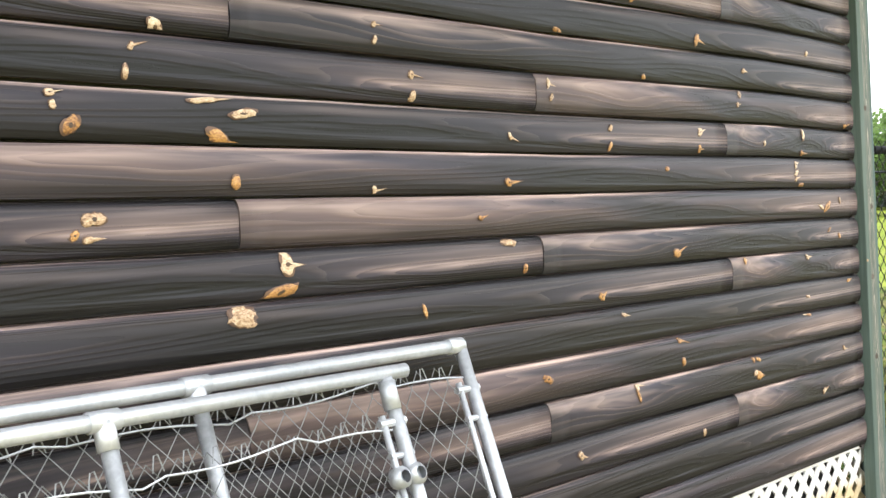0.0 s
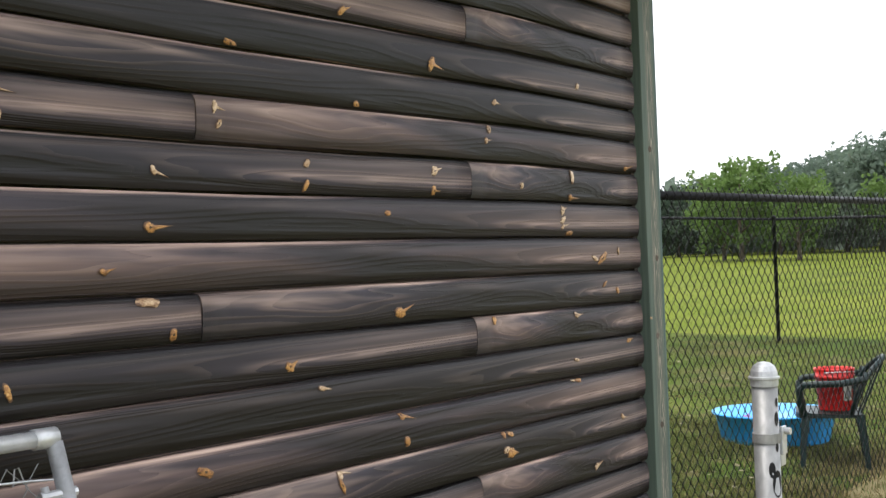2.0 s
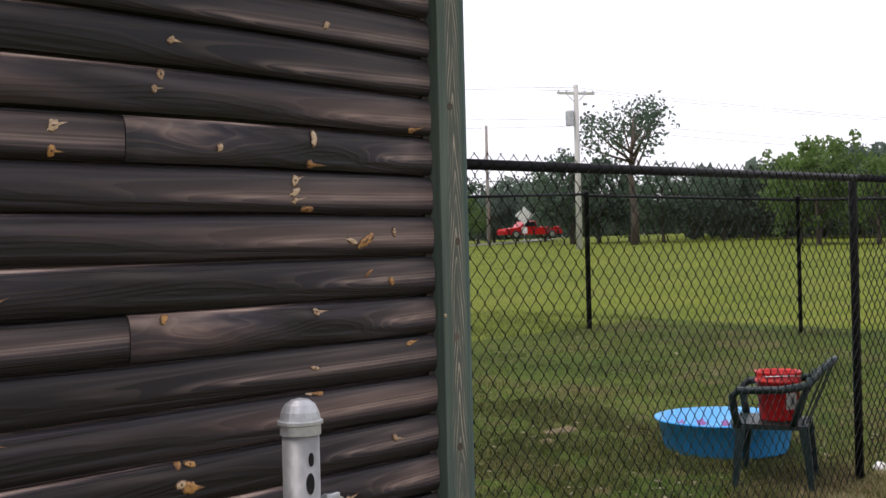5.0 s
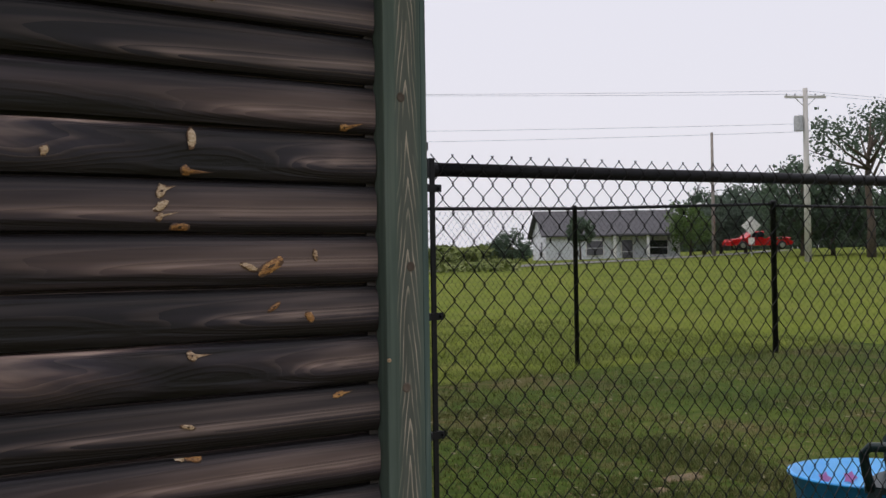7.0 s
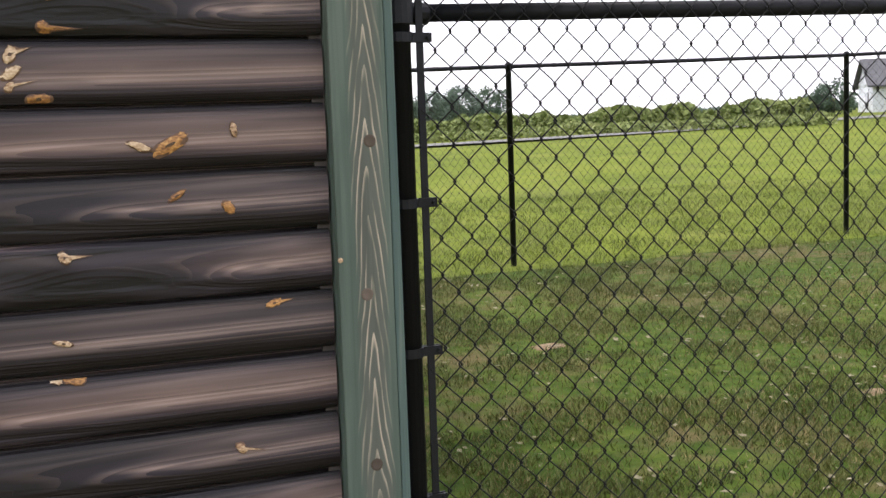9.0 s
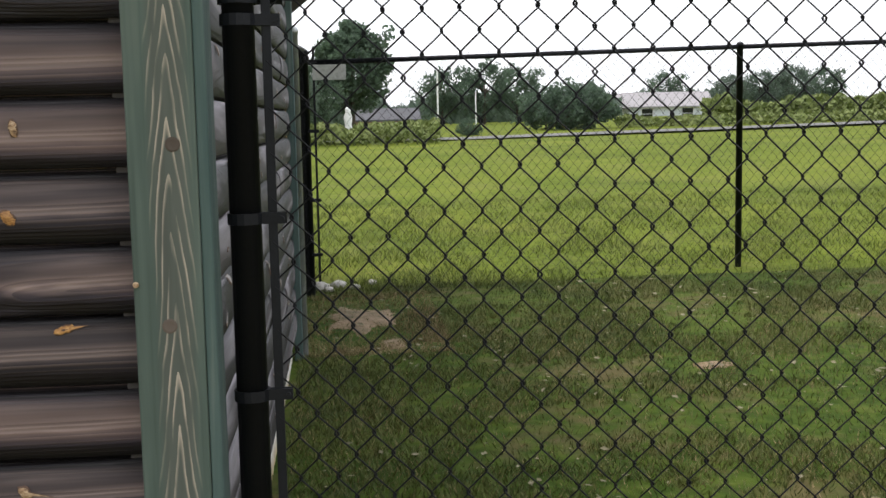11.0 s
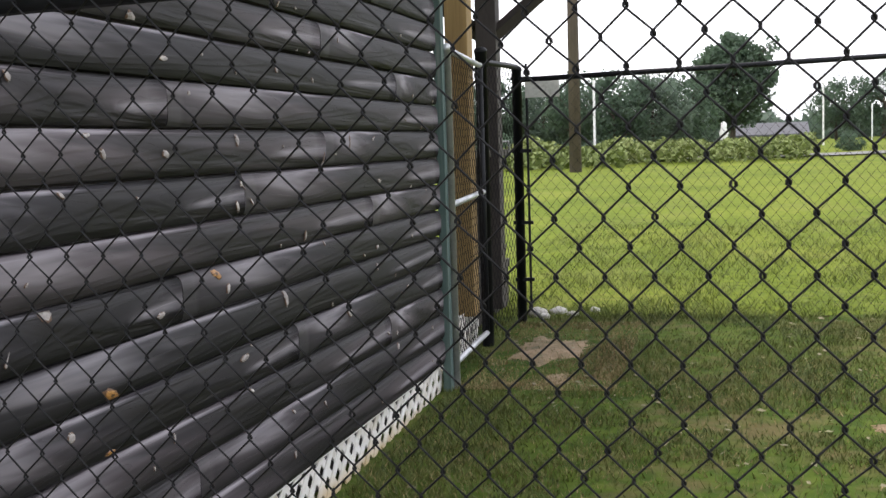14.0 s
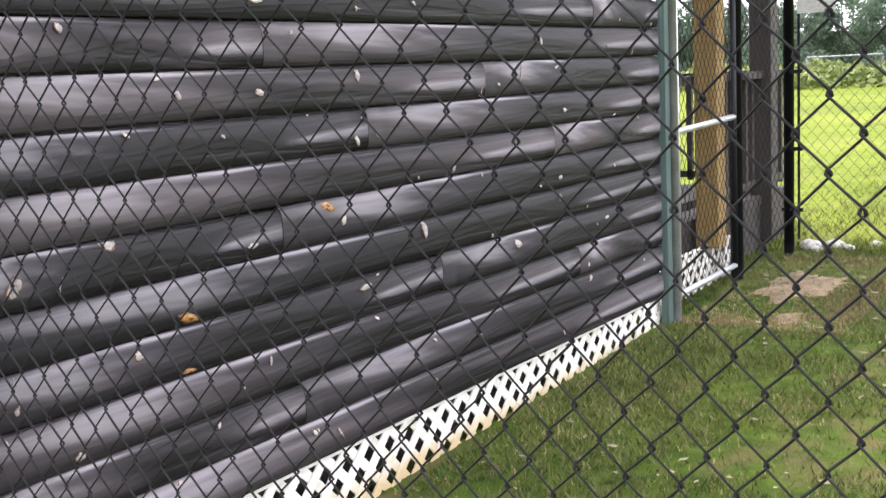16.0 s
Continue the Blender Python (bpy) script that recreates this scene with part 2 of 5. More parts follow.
def splashed(m):
    """Clay splashed up over the foot of a white surface, to an uneven height."""
    n, l = m.node_tree.nodes, m.node_tree.links
    b = n["Principled BSDF"]
    old = b.inputs["Base Color"].links[0].from_socket
    geo, sep, t, r, x = n.new("ShaderNodeNewGeometry"), n.new("ShaderNodeSeparateXYZ"), n.new("ShaderNodeTexNoise"), n.new("ShaderNodeMapRange"), n.new("ShaderNodeMix")
    l.new(geo.outputs["Position"], sep.inputs[0])
    l.new(geo.outputs["Position"], t.inputs["Vector"])
    t.inputs["Scale"].default_value, t.inputs["Detail"].default_value = 7.0, 4
    a = n.new("ShaderNodeMath")
    a.operation = "MULTIPLY_ADD"
    l.new(t.outputs["Fac"], a.inputs[0])
    a.inputs[1].default_value = -0.13
    l.new(sep.outputs["Z"], a.inputs[2])
    r.inputs["From Min"].default_value, r.inputs["From Max"].default_value = 0.02, -0.06
    l.new(a.outputs[0], r.inputs["Value"])
    x.data_type = "RGBA"
    l.new(r.outputs[0], x.inputs["Factor"])
    l.new(old, x.inputs["A"])
    x.inputs["B"].default_value = (0.55, 0.43, 0.25, 1)
    l.new(x.outputs["Result"], b.inputs["Base Color"])
    return m


WHITE_PLASTIC = splashed(WHITE_PLASTIC)
# Near-black: the darkness behind the skirting lattice is put into this colour.
DARK_VOID = material("painted_underfloor_shade", [(0.012, 0.010, 0.008), (0.03, 0.025, 0.02)], (4, 4, 4), (30, 30, 30), 0.95, 0.3)
ROOFING = material("grey_shingle", [(0.06, 0.06, 0.065), (0.11, 0.11, 0.12)], (3, 3, 3), (25, 25, 25), 0.9, 0.3)
SOIL = material("bare_clay_soil", [(0.07, 0.07, 0.03), (0.20, 0.14, 0.08), (0.36, 0.26, 0.17)], (7, 7, 7), (30, 30, 30), 0.95, 0.6, depth=0.02)
ROOF_PALE = material("pale_shingle", [(0.26, 0.25, 0.26), (0.38, 0.36, 0.36)], (3, 3, 3), (25, 25, 25), 0.9, 0.2)
STONE = material("pale_stone", [(0.35, 0.33, 0.30), (0.62, 0.60, 0.56)], (9, 9, 9), (50, 50, 50), 0.9, 0.5, depth=0.01)
ASPHALT = material("bleached_asphalt", [(0.12, 0.118, 0.11), (0.20, 0.195, 0.18)], (0.5, 0.5, 1), (9, 9, 9), 0.9, 0.2)
POST_WOOD = material("treated_yellow_pine", [(0.16, 0.10, 0.035), (0.30, 0.20, 0.075), (0.38, 0.27, 0.12)], (6, 6, 0.8), (50, 50, 2), 0.75, 0.3)
DARK_WOOD = material("dark_stained_deck_wood", [(0.028, 0.024, 0.022), (0.06, 0.05, 0.045)], (5, 5, 2), (40, 40, 12), 0.75, 0.3)
POOL_BLUE = material("blue_pool_plastic", [(0.03, 0.36, 0.86), (0.06, 0.45, 0.93)], (3, 3, 3), (20, 20, 20), 0.35, 0.05)
POOL_INSIDE = material("light_blue_pool_lining", [(0.10, 0.46, 0.90), (0.24, 0.60, 0.95)], (5, 5, 5), (25, 25, 25), 0.35, 0.05)
POOL_PINK = material("pink_printed_shape", [(0.50, 0.16, 0.40), (0.66, 0.26, 0.5)], (9, 9, 9), (40, 40, 40), 0.4, 0)
CHAIR_GREEN = material("dark_green_plastic", [(0.003, 0.013, 0.014), (0.007, 0.024, 0.024)], (5, 5, 5), (50, 50, 50), 0.4, 0.05, spec=0.35)
BUCKET_RED = material("red_bucket_plastic", [(0.42, 0.008, 0.008), (0.62, 0.015, 0.012)], (5, 5, 5), (40, 40, 40), 0.35, 0.05)
LABEL_GREY = material("faded_paper_label", [(0.22, 0.23, 0.20), (0.5, 0.5, 0.46)], (30, 30, 30), (90, 90, 90), 0.7, 0)
BOARD_GREY = material("grey_plastic_board", [(0.10, 0.105, 0.11), (0.17, 0.175, 0.18)], (5, 5, 5), (60, 60, 60), 0.7, 0.15)
SLAB_TAN = material("weathered_tan_slab", [(0.22, 0.18, 0.13), (0.40, 0.34, 0.27)], (6, 6, 6), (40, 40, 40), 0.85, 0.3)
BARK = material("bark", [(0.05, 0.038, 0.028), (0.12, 0.095, 0.075)], (3, 3, 1), (14, 14, 4), 0.95, 0.4)
LEAF_DARK = material("dark_foliage", [(0.058, 0.094, 0.066), (0.092, 0.140, 0.092), (0.12, 0.178, 0.115)], (0.5, 0.5, 0.5), (4, 4, 4), 0.7, 0, vary=0.25)
# Lighter, bluer copy of the dark foliage: distance haze put into the colour.
LEAF_HAZE = material("haze_tinted_foliage", [(0.085, 0.125, 0.095), (0.125, 0.172, 0.128), (0.155, 0.205, 0.150)], (0.5, 0.5, 0.5), (4, 4, 4), 0.7, 0, vary=0.25)
LEAF_LIGHT = material("light_foliage", [(0.07, 0.13, 0.036), (0.115, 0.19, 0.050), (0.16, 0.245, 0.072)], (0.5, 0.5, 0.5), (4, 4, 4), 0.7, 0, vary=0.2)
for m in (LEAF_DARK, LEAF_LIGHT, LEAF_HAZE):
    n, l = m.node_tree.nodes, m.node_tree.links
    glow, both = n.new("ShaderNodeBsdfTranslucent"), n.new("ShaderNodeMixShader")
    l.new(n["Principled BSDF"].inputs["Base Color"].links[0].from_socket, glow.inputs["Color"])
    both.inputs[0].default_value = 0.55
    l.new(n["Principled BSDF"].outputs[0], both.inputs[1])
    l.new(glow.outputs[0], both.inputs[2])
    l.new(both.outputs[0], n["Material Output"].inputs["Surface"])
WEED = material("tall_weeds", [(0.10, 0.135, 0.036), (0.165, 0.205, 0.058), (0.24, 0.245, 0.095)], (0.4, 0.4, 0.4), (5, 5, 5), 0.85, 0)
HOUSE_SIDING = material("pale_grey_siding", [(0.62, 0.65, 0.69), (0.74, 0.77, 0.80)], (1, 1, 1), (2, 2, 30), 0.7, 0.2)
HOUSE_WHITE = material("white_paint", [(0.70, 0.70, 0.69), (0.82, 0.82, 0.81)], (1, 1, 1), (9, 9, 9), 0.6, 0.05)
BRICK_RED = material("red_brick_wall", [(0.22, 0.09, 0.07), (0.34, 0.15, 0.11)], (2, 2, 2), (12, 12, 12), 0.9, 0.2)
GLASS_DARK = material("dark_glass", [(0.01, 0.012, 0.014), (0.02, 0.022, 0.026)], (1, 1, 1), (2, 2, 2), 0.08, 0, spec=0.8)
CAR_RED = material("red_car_paint", [(0.42, 0.006, 0.008), (0.52, 0.010, 0.010)], (1, 1, 1), (5, 5, 5), 0.25, 0, spec=0.7)
TYRE = material("tyre_rubber", [(0.012, 0.012, 0.012), (0.025, 0.025, 0.025)], (9, 9, 9), (50, 50, 50), 0.85, 0.1)
CHROME = material("silver_metal", [(0.5, 0.5, 0.5), (0.65, 0.65, 0.65)], (9, 9, 9), (50, 50, 50), 0.3, 0, metal=0.8)
POLE_WOOD = material("weathered_pole_wood", [(0.20, 0.18, 0.16), (0.34, 0.31, 0.28)], (4, 4, 0.5), (30, 30, 2), 0.9, 0.2)
WIRE_GREY = material("power_line", [(0.10, 0.10, 0.11), (0.14, 0.14, 0.15)], (1, 1, 1), (1, 1, 1), 0.6, 0)


def grass_material(name, tones, bare, amount):
    """Turf seen from a few metres: broad tone, clumps and fine speckle, with earth or thatch showing through in patches."""
    m = material(name, tones, (0.45, 0.45, 0.45), (11, 11, 11), 0.95, 0.6, vary=0.0, spec=0.08, detail=0.6, depth=0.03)
    n, l = m.node_tree.nodes, m.node_tree.links
    b = n["Principled BSDF"]
    old = b.inputs["Base Color"].links[0].from_socket
    tc = n.new("ShaderNodeTexCoord")
    fac = None
    for scale, det, weight in ((0.9, 4, 0.55), (7.0, 5, 0.45)):
        t = n.new("ShaderNodeTexNoise")
        t.inputs["Scale"].default_value, t.inputs["Detail"].default_value = scale, det
        l.new(tc.outputs["Object"], t.inputs["Vector"])
        q = n.new("ShaderNodeMath")
        q.operation = "MULTIPLY_ADD"
        l.new(t.outputs["Fac"], q.inputs[0])
        q.inputs[1].default_value = weight
        if fac is not None:
            l.new(fac, q.inputs[2])
        else:
            q.inputs[2].default_value = 0.0
        fac = q.outputs[0]
    r = n.new("ShaderNodeMapRange")
    r.inputs["From Min"].default_value, r.inputs["From Max"].default_value = 0.50, 0.62
    r.inputs["To Max"].default_value = amount
    l.new(fac, r.inputs["Value"])
    x = n.new("ShaderNodeMix")
    x.data_type = "RGBA"
    l.new(r.outputs[0], x.inputs["Factor"])
    l.new(old, x.inputs["A"])
    x.inputs["B"].default_value = (*bare, 1)
    l.new(x.outputs["Result"], b.inputs["Base Color"])
    return m


DRY_GRASS = material("dry_straw_grass", [(0.10, 0.092, 0.044), (0.19, 0.168, 0.085), (0.32, 0.27, 0.15)], (2, 2, 2), (14, 14, 14), 0.95, 0.5, spec=0.1, depth=0.02)
LAWN = grass_material("worn_lawn", [(0.018, 0.036, 0.006), (0.038, 0.066, 0.009), (0.066, 0.096, 0.014), (0.105, 0.118, 0.028)], (0.110, 0.086, 0.040), 0.8)
FIELD = grass_material("field_grass", [(0.050, 0.076, 0.009), (0.092, 0.126, 0.013), (0.130, 0.162, 0.018), (0.175, 0.185, 0.034)], (0.150, 0.150, 0.045), 0.45)
BLADE = material("grass_blade", [(0.026, 0.043, 0.006), (0.058, 0.080, 0.010), (0.102, 0.115, 0.020), (0.26, 0.215, 0.10)], (1.2, 1.2, 1.2), (25, 25, 25), 0.7, 0, vary=0.0, detail=0.6)


FIELD_BLADE = material("field_grass_blade", [(0.055, 0.085, 0.010), (0.095, 0.130, 0.014), (0.135, 0.165, 0.022), (0.20, 0.20, 0.06)], (0.8, 0.8, 0.8), (25, 25, 25), 0.7, 0, vary=0.0, detail=0.6)


# ---- builders ----
def mesh_of(name, verts, faces, mat, smooth=False):
    me = bpy.data.meshes.new(name)
    me.from_pydata([tuple(v) for v in verts], [], faces)
    me.materials.append(mat)
    if smooth:
        me.polygons.foreach_set("use_smooth", [True] * len(me.polygons))
    me.update()
    return me


def link(name, me, parent=None, label=""):
    ob = new(name, me)
    ob.parent = parent
    return tagged(ob, label)


def part(name, bm, mat, parent, label="", smooth=False):
    """One bmesh as one mesh object under a thing or a part."""
    me = bpy.data.meshes.new(name)
    bmesh.ops.recalc_face_normals(bm, faces=bm.faces)
    bm.to_mesh(me)
    bm.free()
    me.materials.append(mat)
    if smooth:
        me.polygons.foreach_set("use_smooth", [True] * len(me.polygons))
    return link(name, me, parent, label)


def thing(name, label, category, m=None, group="", kind=""):
    ob = new(name)
    if m is not None:
        ob.matrix_world = m
    return tagged(ob, label, category, group, kind)


def box(bm, x0, x1, y0, y1, z0, z1, bevel=0.0):
    r = bmesh.ops.create_cube(bm, size=1, matrix=Matrix.Translation(((x0 + x1) / 2, (y0 + y1) / 2, (z0 + z1) / 2)) @ Matrix.Diagonal((x1 - x0, y1 - y0, z1 - z0, 1)))
    if bevel:
        edges = list({e for v in r["verts"] for e in v.link_edges})
        bmesh.ops.bevel(bm, geom=edges, offset=bevel, segments=2, affect="EDGES", profile=0.5)
    return bm


def boxed(*a, **k):
    return box(bmesh.new(), *a, **k)


def tube(points, r, sides=8, caps=True, bm=None, radii=None):
    """A round bar along points."""
    bm = bm or bmesh.new()
    pts = [Vector(p) for p in points]
    rings, side = [], None
    for i, p in enumerate(pts):
        d = ((pts[min(i + 1, len(pts) - 1)] - pts[max(i - 1, 0)])).normalized()
        if side is None:
            side = d.cross(Vector((0, 0, 1)) if abs(d.z) < 0.9 else Vector((1, 0, 0))).normalized()
        side = (side - d * side.dot(d)).normalized()
        up = d.cross(side)
        rr = radii[i] if radii else r
        rings.append([bm.verts.new(p + rr * (math.cos(a) * side + math.sin(a) * up)) for a in (2 * math.pi * k / sides for k in range(sides))])
    for a, b in zip(rings, rings[1:]):
        for k in range(sides):
            bm.faces.new((a[k], a[(k + 1) % sides], b[(k + 1) % sides], b[k]))
    if caps:
        bm.faces.new(rings[0][::-1])
        bm.faces.new(rings[-1])
    return bm


def lathe(profile, sides=24, bm=None, centre=(0, 0)):
    """Turns (radius, height) pairs round a vertical axis."""
    bm = bm or bmesh.new()
    rings = []
    for r, z in profile:
        if r < 1e-5:
            rings.append([bm.verts.new((centre[0], centre[1], z))])
        else:
            rings.append([bm.verts.new((centre[0] + r * math.cos(2 * math.pi * k / sides), centre[1] + r * math.sin(2 * math.pi * k / sides), z)) for k in range(sides)])
    for a, b in zip(rings, rings[1:]):
        for k in range(sides):
            j = (k + 1) % sides
            if len(a) == 1 and len(b) > 1:
                bm.faces.new((a[0], b[j], b[k]))
            elif len(b) == 1 and len(a) > 1:
                bm.faces.new((a[k], a[j], b[0]))
            elif len(a) > 1:
                bm.faces.new((a[k], a[j], b[j], b[k]))
    return bm


def height(x, y):
    """The lie of the land: a little higher behind the building and towards the road."""
    z = -0.12 + 0.28 * (1 - math.exp(-max(y, 0) / 4.5)) + 0.010 * min(max(x, 0), 150)
    z += 0.009 * min(max(y - 6, 0), 50) + 0.008 * min(max(x - 20, 0), 130)
    return z + 0.012 * noise.noise(Vector((x * 0.7, y * 0.7, 0)))


WEAVE = 0.0745


def chain_link(name, p0, p1, z0, z1, z1b, mat, parent, w=WEAVE, r=0.0031, sides=4, wave=0.0, hook=0.0):
    """Woven wire between two posts: every wire runs up in a zigzag and hooks into its neighbours."""
    p0, p1 = np.array(p0, float), np.array(p1, float)
    length = np.hypot(*(p1 - p0))
    u = (p1 - p0) / length
    nrm = np.array([-u[1], u[0]])
    k = int(length / (w / 2))
    half, rise = w / 2, w * 0.586
    verts, faces = [], []
    ang = np.arange(sides) * 2 * math.pi / sides
    base = 0
    rnd = np.random.RandomState(5)
    for i in range(k):
        top = z1 + (z1b - z1) * i / max(1, k)
        steps = int(round((top - z0) / rise))
        zs = top - np.arange(steps + 1) * rise
        flip = (np.arange(steps + 1) + i) % 2
        s = i * half + np.where(flip == 0, 0, half) + rnd.normal(0, 0.0010, steps + 1) + wave * np.sin(zs * 3 + i * 0.1)
        d = np.where(flip == 0, r * 0.8, -r * 0.8)
        if hook:
            # a short upright turn where each wire hooks round its neighbour
            s, d = np.repeat(s, 2), np.repeat(d, 2)
            over = np.where(np.repeat(flip, 2) == 0, -r * 0.7, r * 0.7)
            s = s + over
            zs = np.repeat(zs, 2) + np.tile([hook, -hook], steps + 1)
            d = d * np.tile([1.0, -1.0], steps + 1)
            steps = 2 * steps + 1
        for sgn in range(steps + 1):
            c = p0 + u * s[sgn] + nrm * d[sgn]
            for a in ang:
                o = r * math.cos(a)
                verts.append((c[0] + u[0] * o + nrm[0] * r * math.sin(a) * 0, c[1] + u[1] * o, zs[sgn] + r * 0.3 * math.sin(a)) if sides == 2 else
                             (c[0] + u[0] * o + nrm[0] * r * math.sin(a), c[1] + u[1] * o + nrm[1] * r * math.sin(a), zs[sgn]))
        for sgn in range(steps):
            for q in range(sides):
                a, b = base + sgn * sides + q, base + sgn * sides + (q + 1) % sides
                faces.append((a, b, b + sides, a + sides))
        base += (steps + 1) * sides
    return link(name, mesh_of(name, verts, faces, mat, True), parent)


# ---- ground ----
def ground_sheet():
    def axis(lo, hi):
        near = [i * 0.25 for i in range(-24, 57)]
        far, s = [], 14.0
        while s < hi:
            s *= 1.16
            far.append(s)
        back, s = [], -6.0
        while s > lo:
            s *= 1.3
            back.append(s)
        return back[::-1] + near + far
    xs, ys = axis(-600, 2500), axis(-600, 2500)
    verts = [(x, y, height(x, y)) for y in ys for x in xs]
    n = len(xs)
    faces = [(j * n + i, j * n + i + 1, (j + 1) * n + i + 1, (j + 1) * n + i) for j in range(len(ys) - 1) for i in range(n - 1)]
    me = mesh_of("ground", verts, faces, FIELD, True)
    me.materials.append(LAWN)
    me.materials.append(DRY_GRASS)
    for p in me.polygons:
        c = p.center
        p.material_index = 2 if c.y < -0.1 and -9 < c.x < 14 and c.y > -6 else 1 if -7 < c.x < 12 and -4 < c.y < 6.6 else 0
    return tagged(new("ground", me), "worn green lawn running out into an open field", "ground", kind="structure")


ground_sheet()

# ---- log building ----
PITCH, FOOT, COURSES, BULGE = 0.1365, 0.2015, 18, 0.023


def squeeze(x):
    """The upper courses of the long front wall close up slightly away from the corner."""
    return 0.045 * min(max((-x - 0.9) / 1.5, 0.0), 1.0) + 0.019 * min(max((-x - 2.4) / 1.8, 0.0), 1.0)


def lay(x, c):
    """Height of course number c (with its fraction) at x along the wall."""
    return FOOT + PITCH * (c - squeeze(x) * max(0.0, c - 7.0))


def course_at(x, z):
    c, k = (z - FOOT) / PITCH, squeeze(x)
    return (c - 7.0 * k) / (1.0 - k) if c > 7.0 else c


def profile(f):
    """How far a log stands out at the fraction f of its height."""
    return BULGE * (max(0.0, 1 - abs(2 * min(max(f, 0.0), 1.0) - 0.96) ** 4.0)) ** 0.62


def log_mesh(x0, x1, course, seed):
    """A round-faced log of siding: bowed face, fine unevenness, a shadow gap at its joints."""
    rnd = random.Random(seed)
    fs = [0.035, 0.050, 0.08, 0.14, 0.24, 0.36, 0.48, 0.60, 0.72, 0.82, 0.89, 0.93, 0.955, 0.972]
    n = max(2, int((x1 - x0) / 0.10))
    ph = rnd.uniform(0, 50)
    verts, faces, uvs = [], [], []
    m = len(fs)
    sag = rnd.uniform(-0.002, 0.002)
    for i in range(n + 1):
        x = x0 + 0.002 + (x1 - x0 - 0.004) * i / n
        wob = 0.0026 * noise.noise(Vector((x * 2.2 + ph, course * 7.7, 0)))
        swell = 1 + 0.12 * noise.noise(Vector((x * 1.1 + ph, 3.3, 0)))
        for f in fs:
            z = lay(x, course + f) + wob + sag
            dent = 0.0016 * noise.noise(Vector((x * 5 + ph, f * 4, 8.0)))
            verts.append((x, -profile(f) * swell - 0.002 + dent, z))
            uvs.append((x, f))
    for i in range(n):
        for j in range(m - 1):
            a = i * m + j
            faces.append((a, a + m, a + m + 1, a + 1))
    back = len(verts)
    for i in (0, n):
        x = verts[i * m][0]
        verts += [(x, 0.012, lay(x, course + 0.01)), (x, 0.012, lay(x, course + 0.99))]
        uvs += [(x, 0.0), (x, 1.0)]
    faces.append(tuple(range(m - 1, -1, -1)) + (back, back + 1))
    faces.append(tuple(range(n * m, n * m + m)) + (back + 3, back + 2))
    faces.append((back, back + 2, n * m, 0))
    faces.append((m - 1, n * m + m - 1, back + 3, back + 1))
    return verts, faces, uvs


def siding(wall, mat, x0, x1, joints):
    logs = {}
    for c in range(COURSES):
        cuts = [x0] + sorted(j for k, j in joints if k == c) + [x1]
        for i, (a, b) in enumerate(zip(cuts, cuts[1:])):
            v, f, uvs = log_mesh(a, b, c, c * 31 + i)
            ob = link("log", mesh_of("log", v, f, mat, False), wall)
            me = ob.data
            layer = me.uv_layers.new(name="grain")
            layer.data.foreach_set("uv", [q for lp in me.loops for q in uvs[lp.vertex_index]])
            me.polygons.foreach_set("use_smooth", [len(p.vertices) == 4 and p.index < len(me.polygons) - 4 for p in me.polygons])
            logs[c, i] = (a, b, ob)
    return logs


def knot(logs, x, z, a, b, mat, tilt=0.0, core=False, tail=0.0):
    """A bare knot lying on the face of a log: an uneven oval, sometimes drawn out into a tail."""
    c = min(max(int(course_at(x, z)), 0), COURSES - 1)
    holder = next((o for (k, i), (p, q, o) in logs.items() if k == c and p <= x <= q), None)
    if holder is None:
        return
    rnd = random.Random(int(x * 997 + z * 3001))
    a, b = a * 0.82, b * 0.82
    ct, st = math.cos(radians(tilt)), math.sin(radians(tilt))
    lo, hi = lay(x, c + 0.05), lay(x, c + 0.95)

    def put(px, pz, lift):
        pz = min(max(pz, lo), hi)
        return (px, -profile(course_at(px, pz) - c) * 1.06 - 0.0042 - lift, pz)

    verts, faces, n = [put(x, z, 0.0022)], [], 18
    for ring, lift in ((0.24, 0.0016), (0.8, 0.0013), (1.0, -0.0012)):
        for k in range(n):
            t = 2 * math.pi * k / n
            rr = ring * (1 + rnd.uniform(-0.13, 0.13) + 0.25 * math.sin(2 * t + x * 40) * (ring > 0.5))
            u, v = a * rr * math.cos(t), b * rr * math.sin(t)
            if tail and abs(math.sin(t)) < 0.3 and math.cos(t) > 0:
                u += tail * ring
            verts.append(put(x + u * ct - v * st, z + u * st + v * ct, lift))
    for k in range(n):
        j = (k + 1) % n
        faces.append((0, 1 + k, 1 + j))
        for r in range(2):
            faces.append((1 + r * n + k, 1 + (r + 1) * n + k, 1 + (r + 1) * n + j, 1 + r * n + j))
    me = mesh_of("knot", verts, faces, mat, True)
    me.materials.append(KNOT_DARK)
    me.materials.append(KNOT_RIM)
    for p in me.polygons[:]:
        if core and 0 in p.vertices:
            p.material_index = 1
        elif min(p.vertices) > n and rnd.random() < 0.8:
            p.material_index = 2
    link("knot", me, holder, "bare knot")


front = thing("wall_1", "dark stained round-log siding with bare pale knots", "wall", pose(0, 0.028, 0), kind="structure")
part("wall_core", boxed(-6.1, 0.09, 0.02, 0.10, 0.19, FOOT + COURSES * PITCH), DARK_WOOD, front)
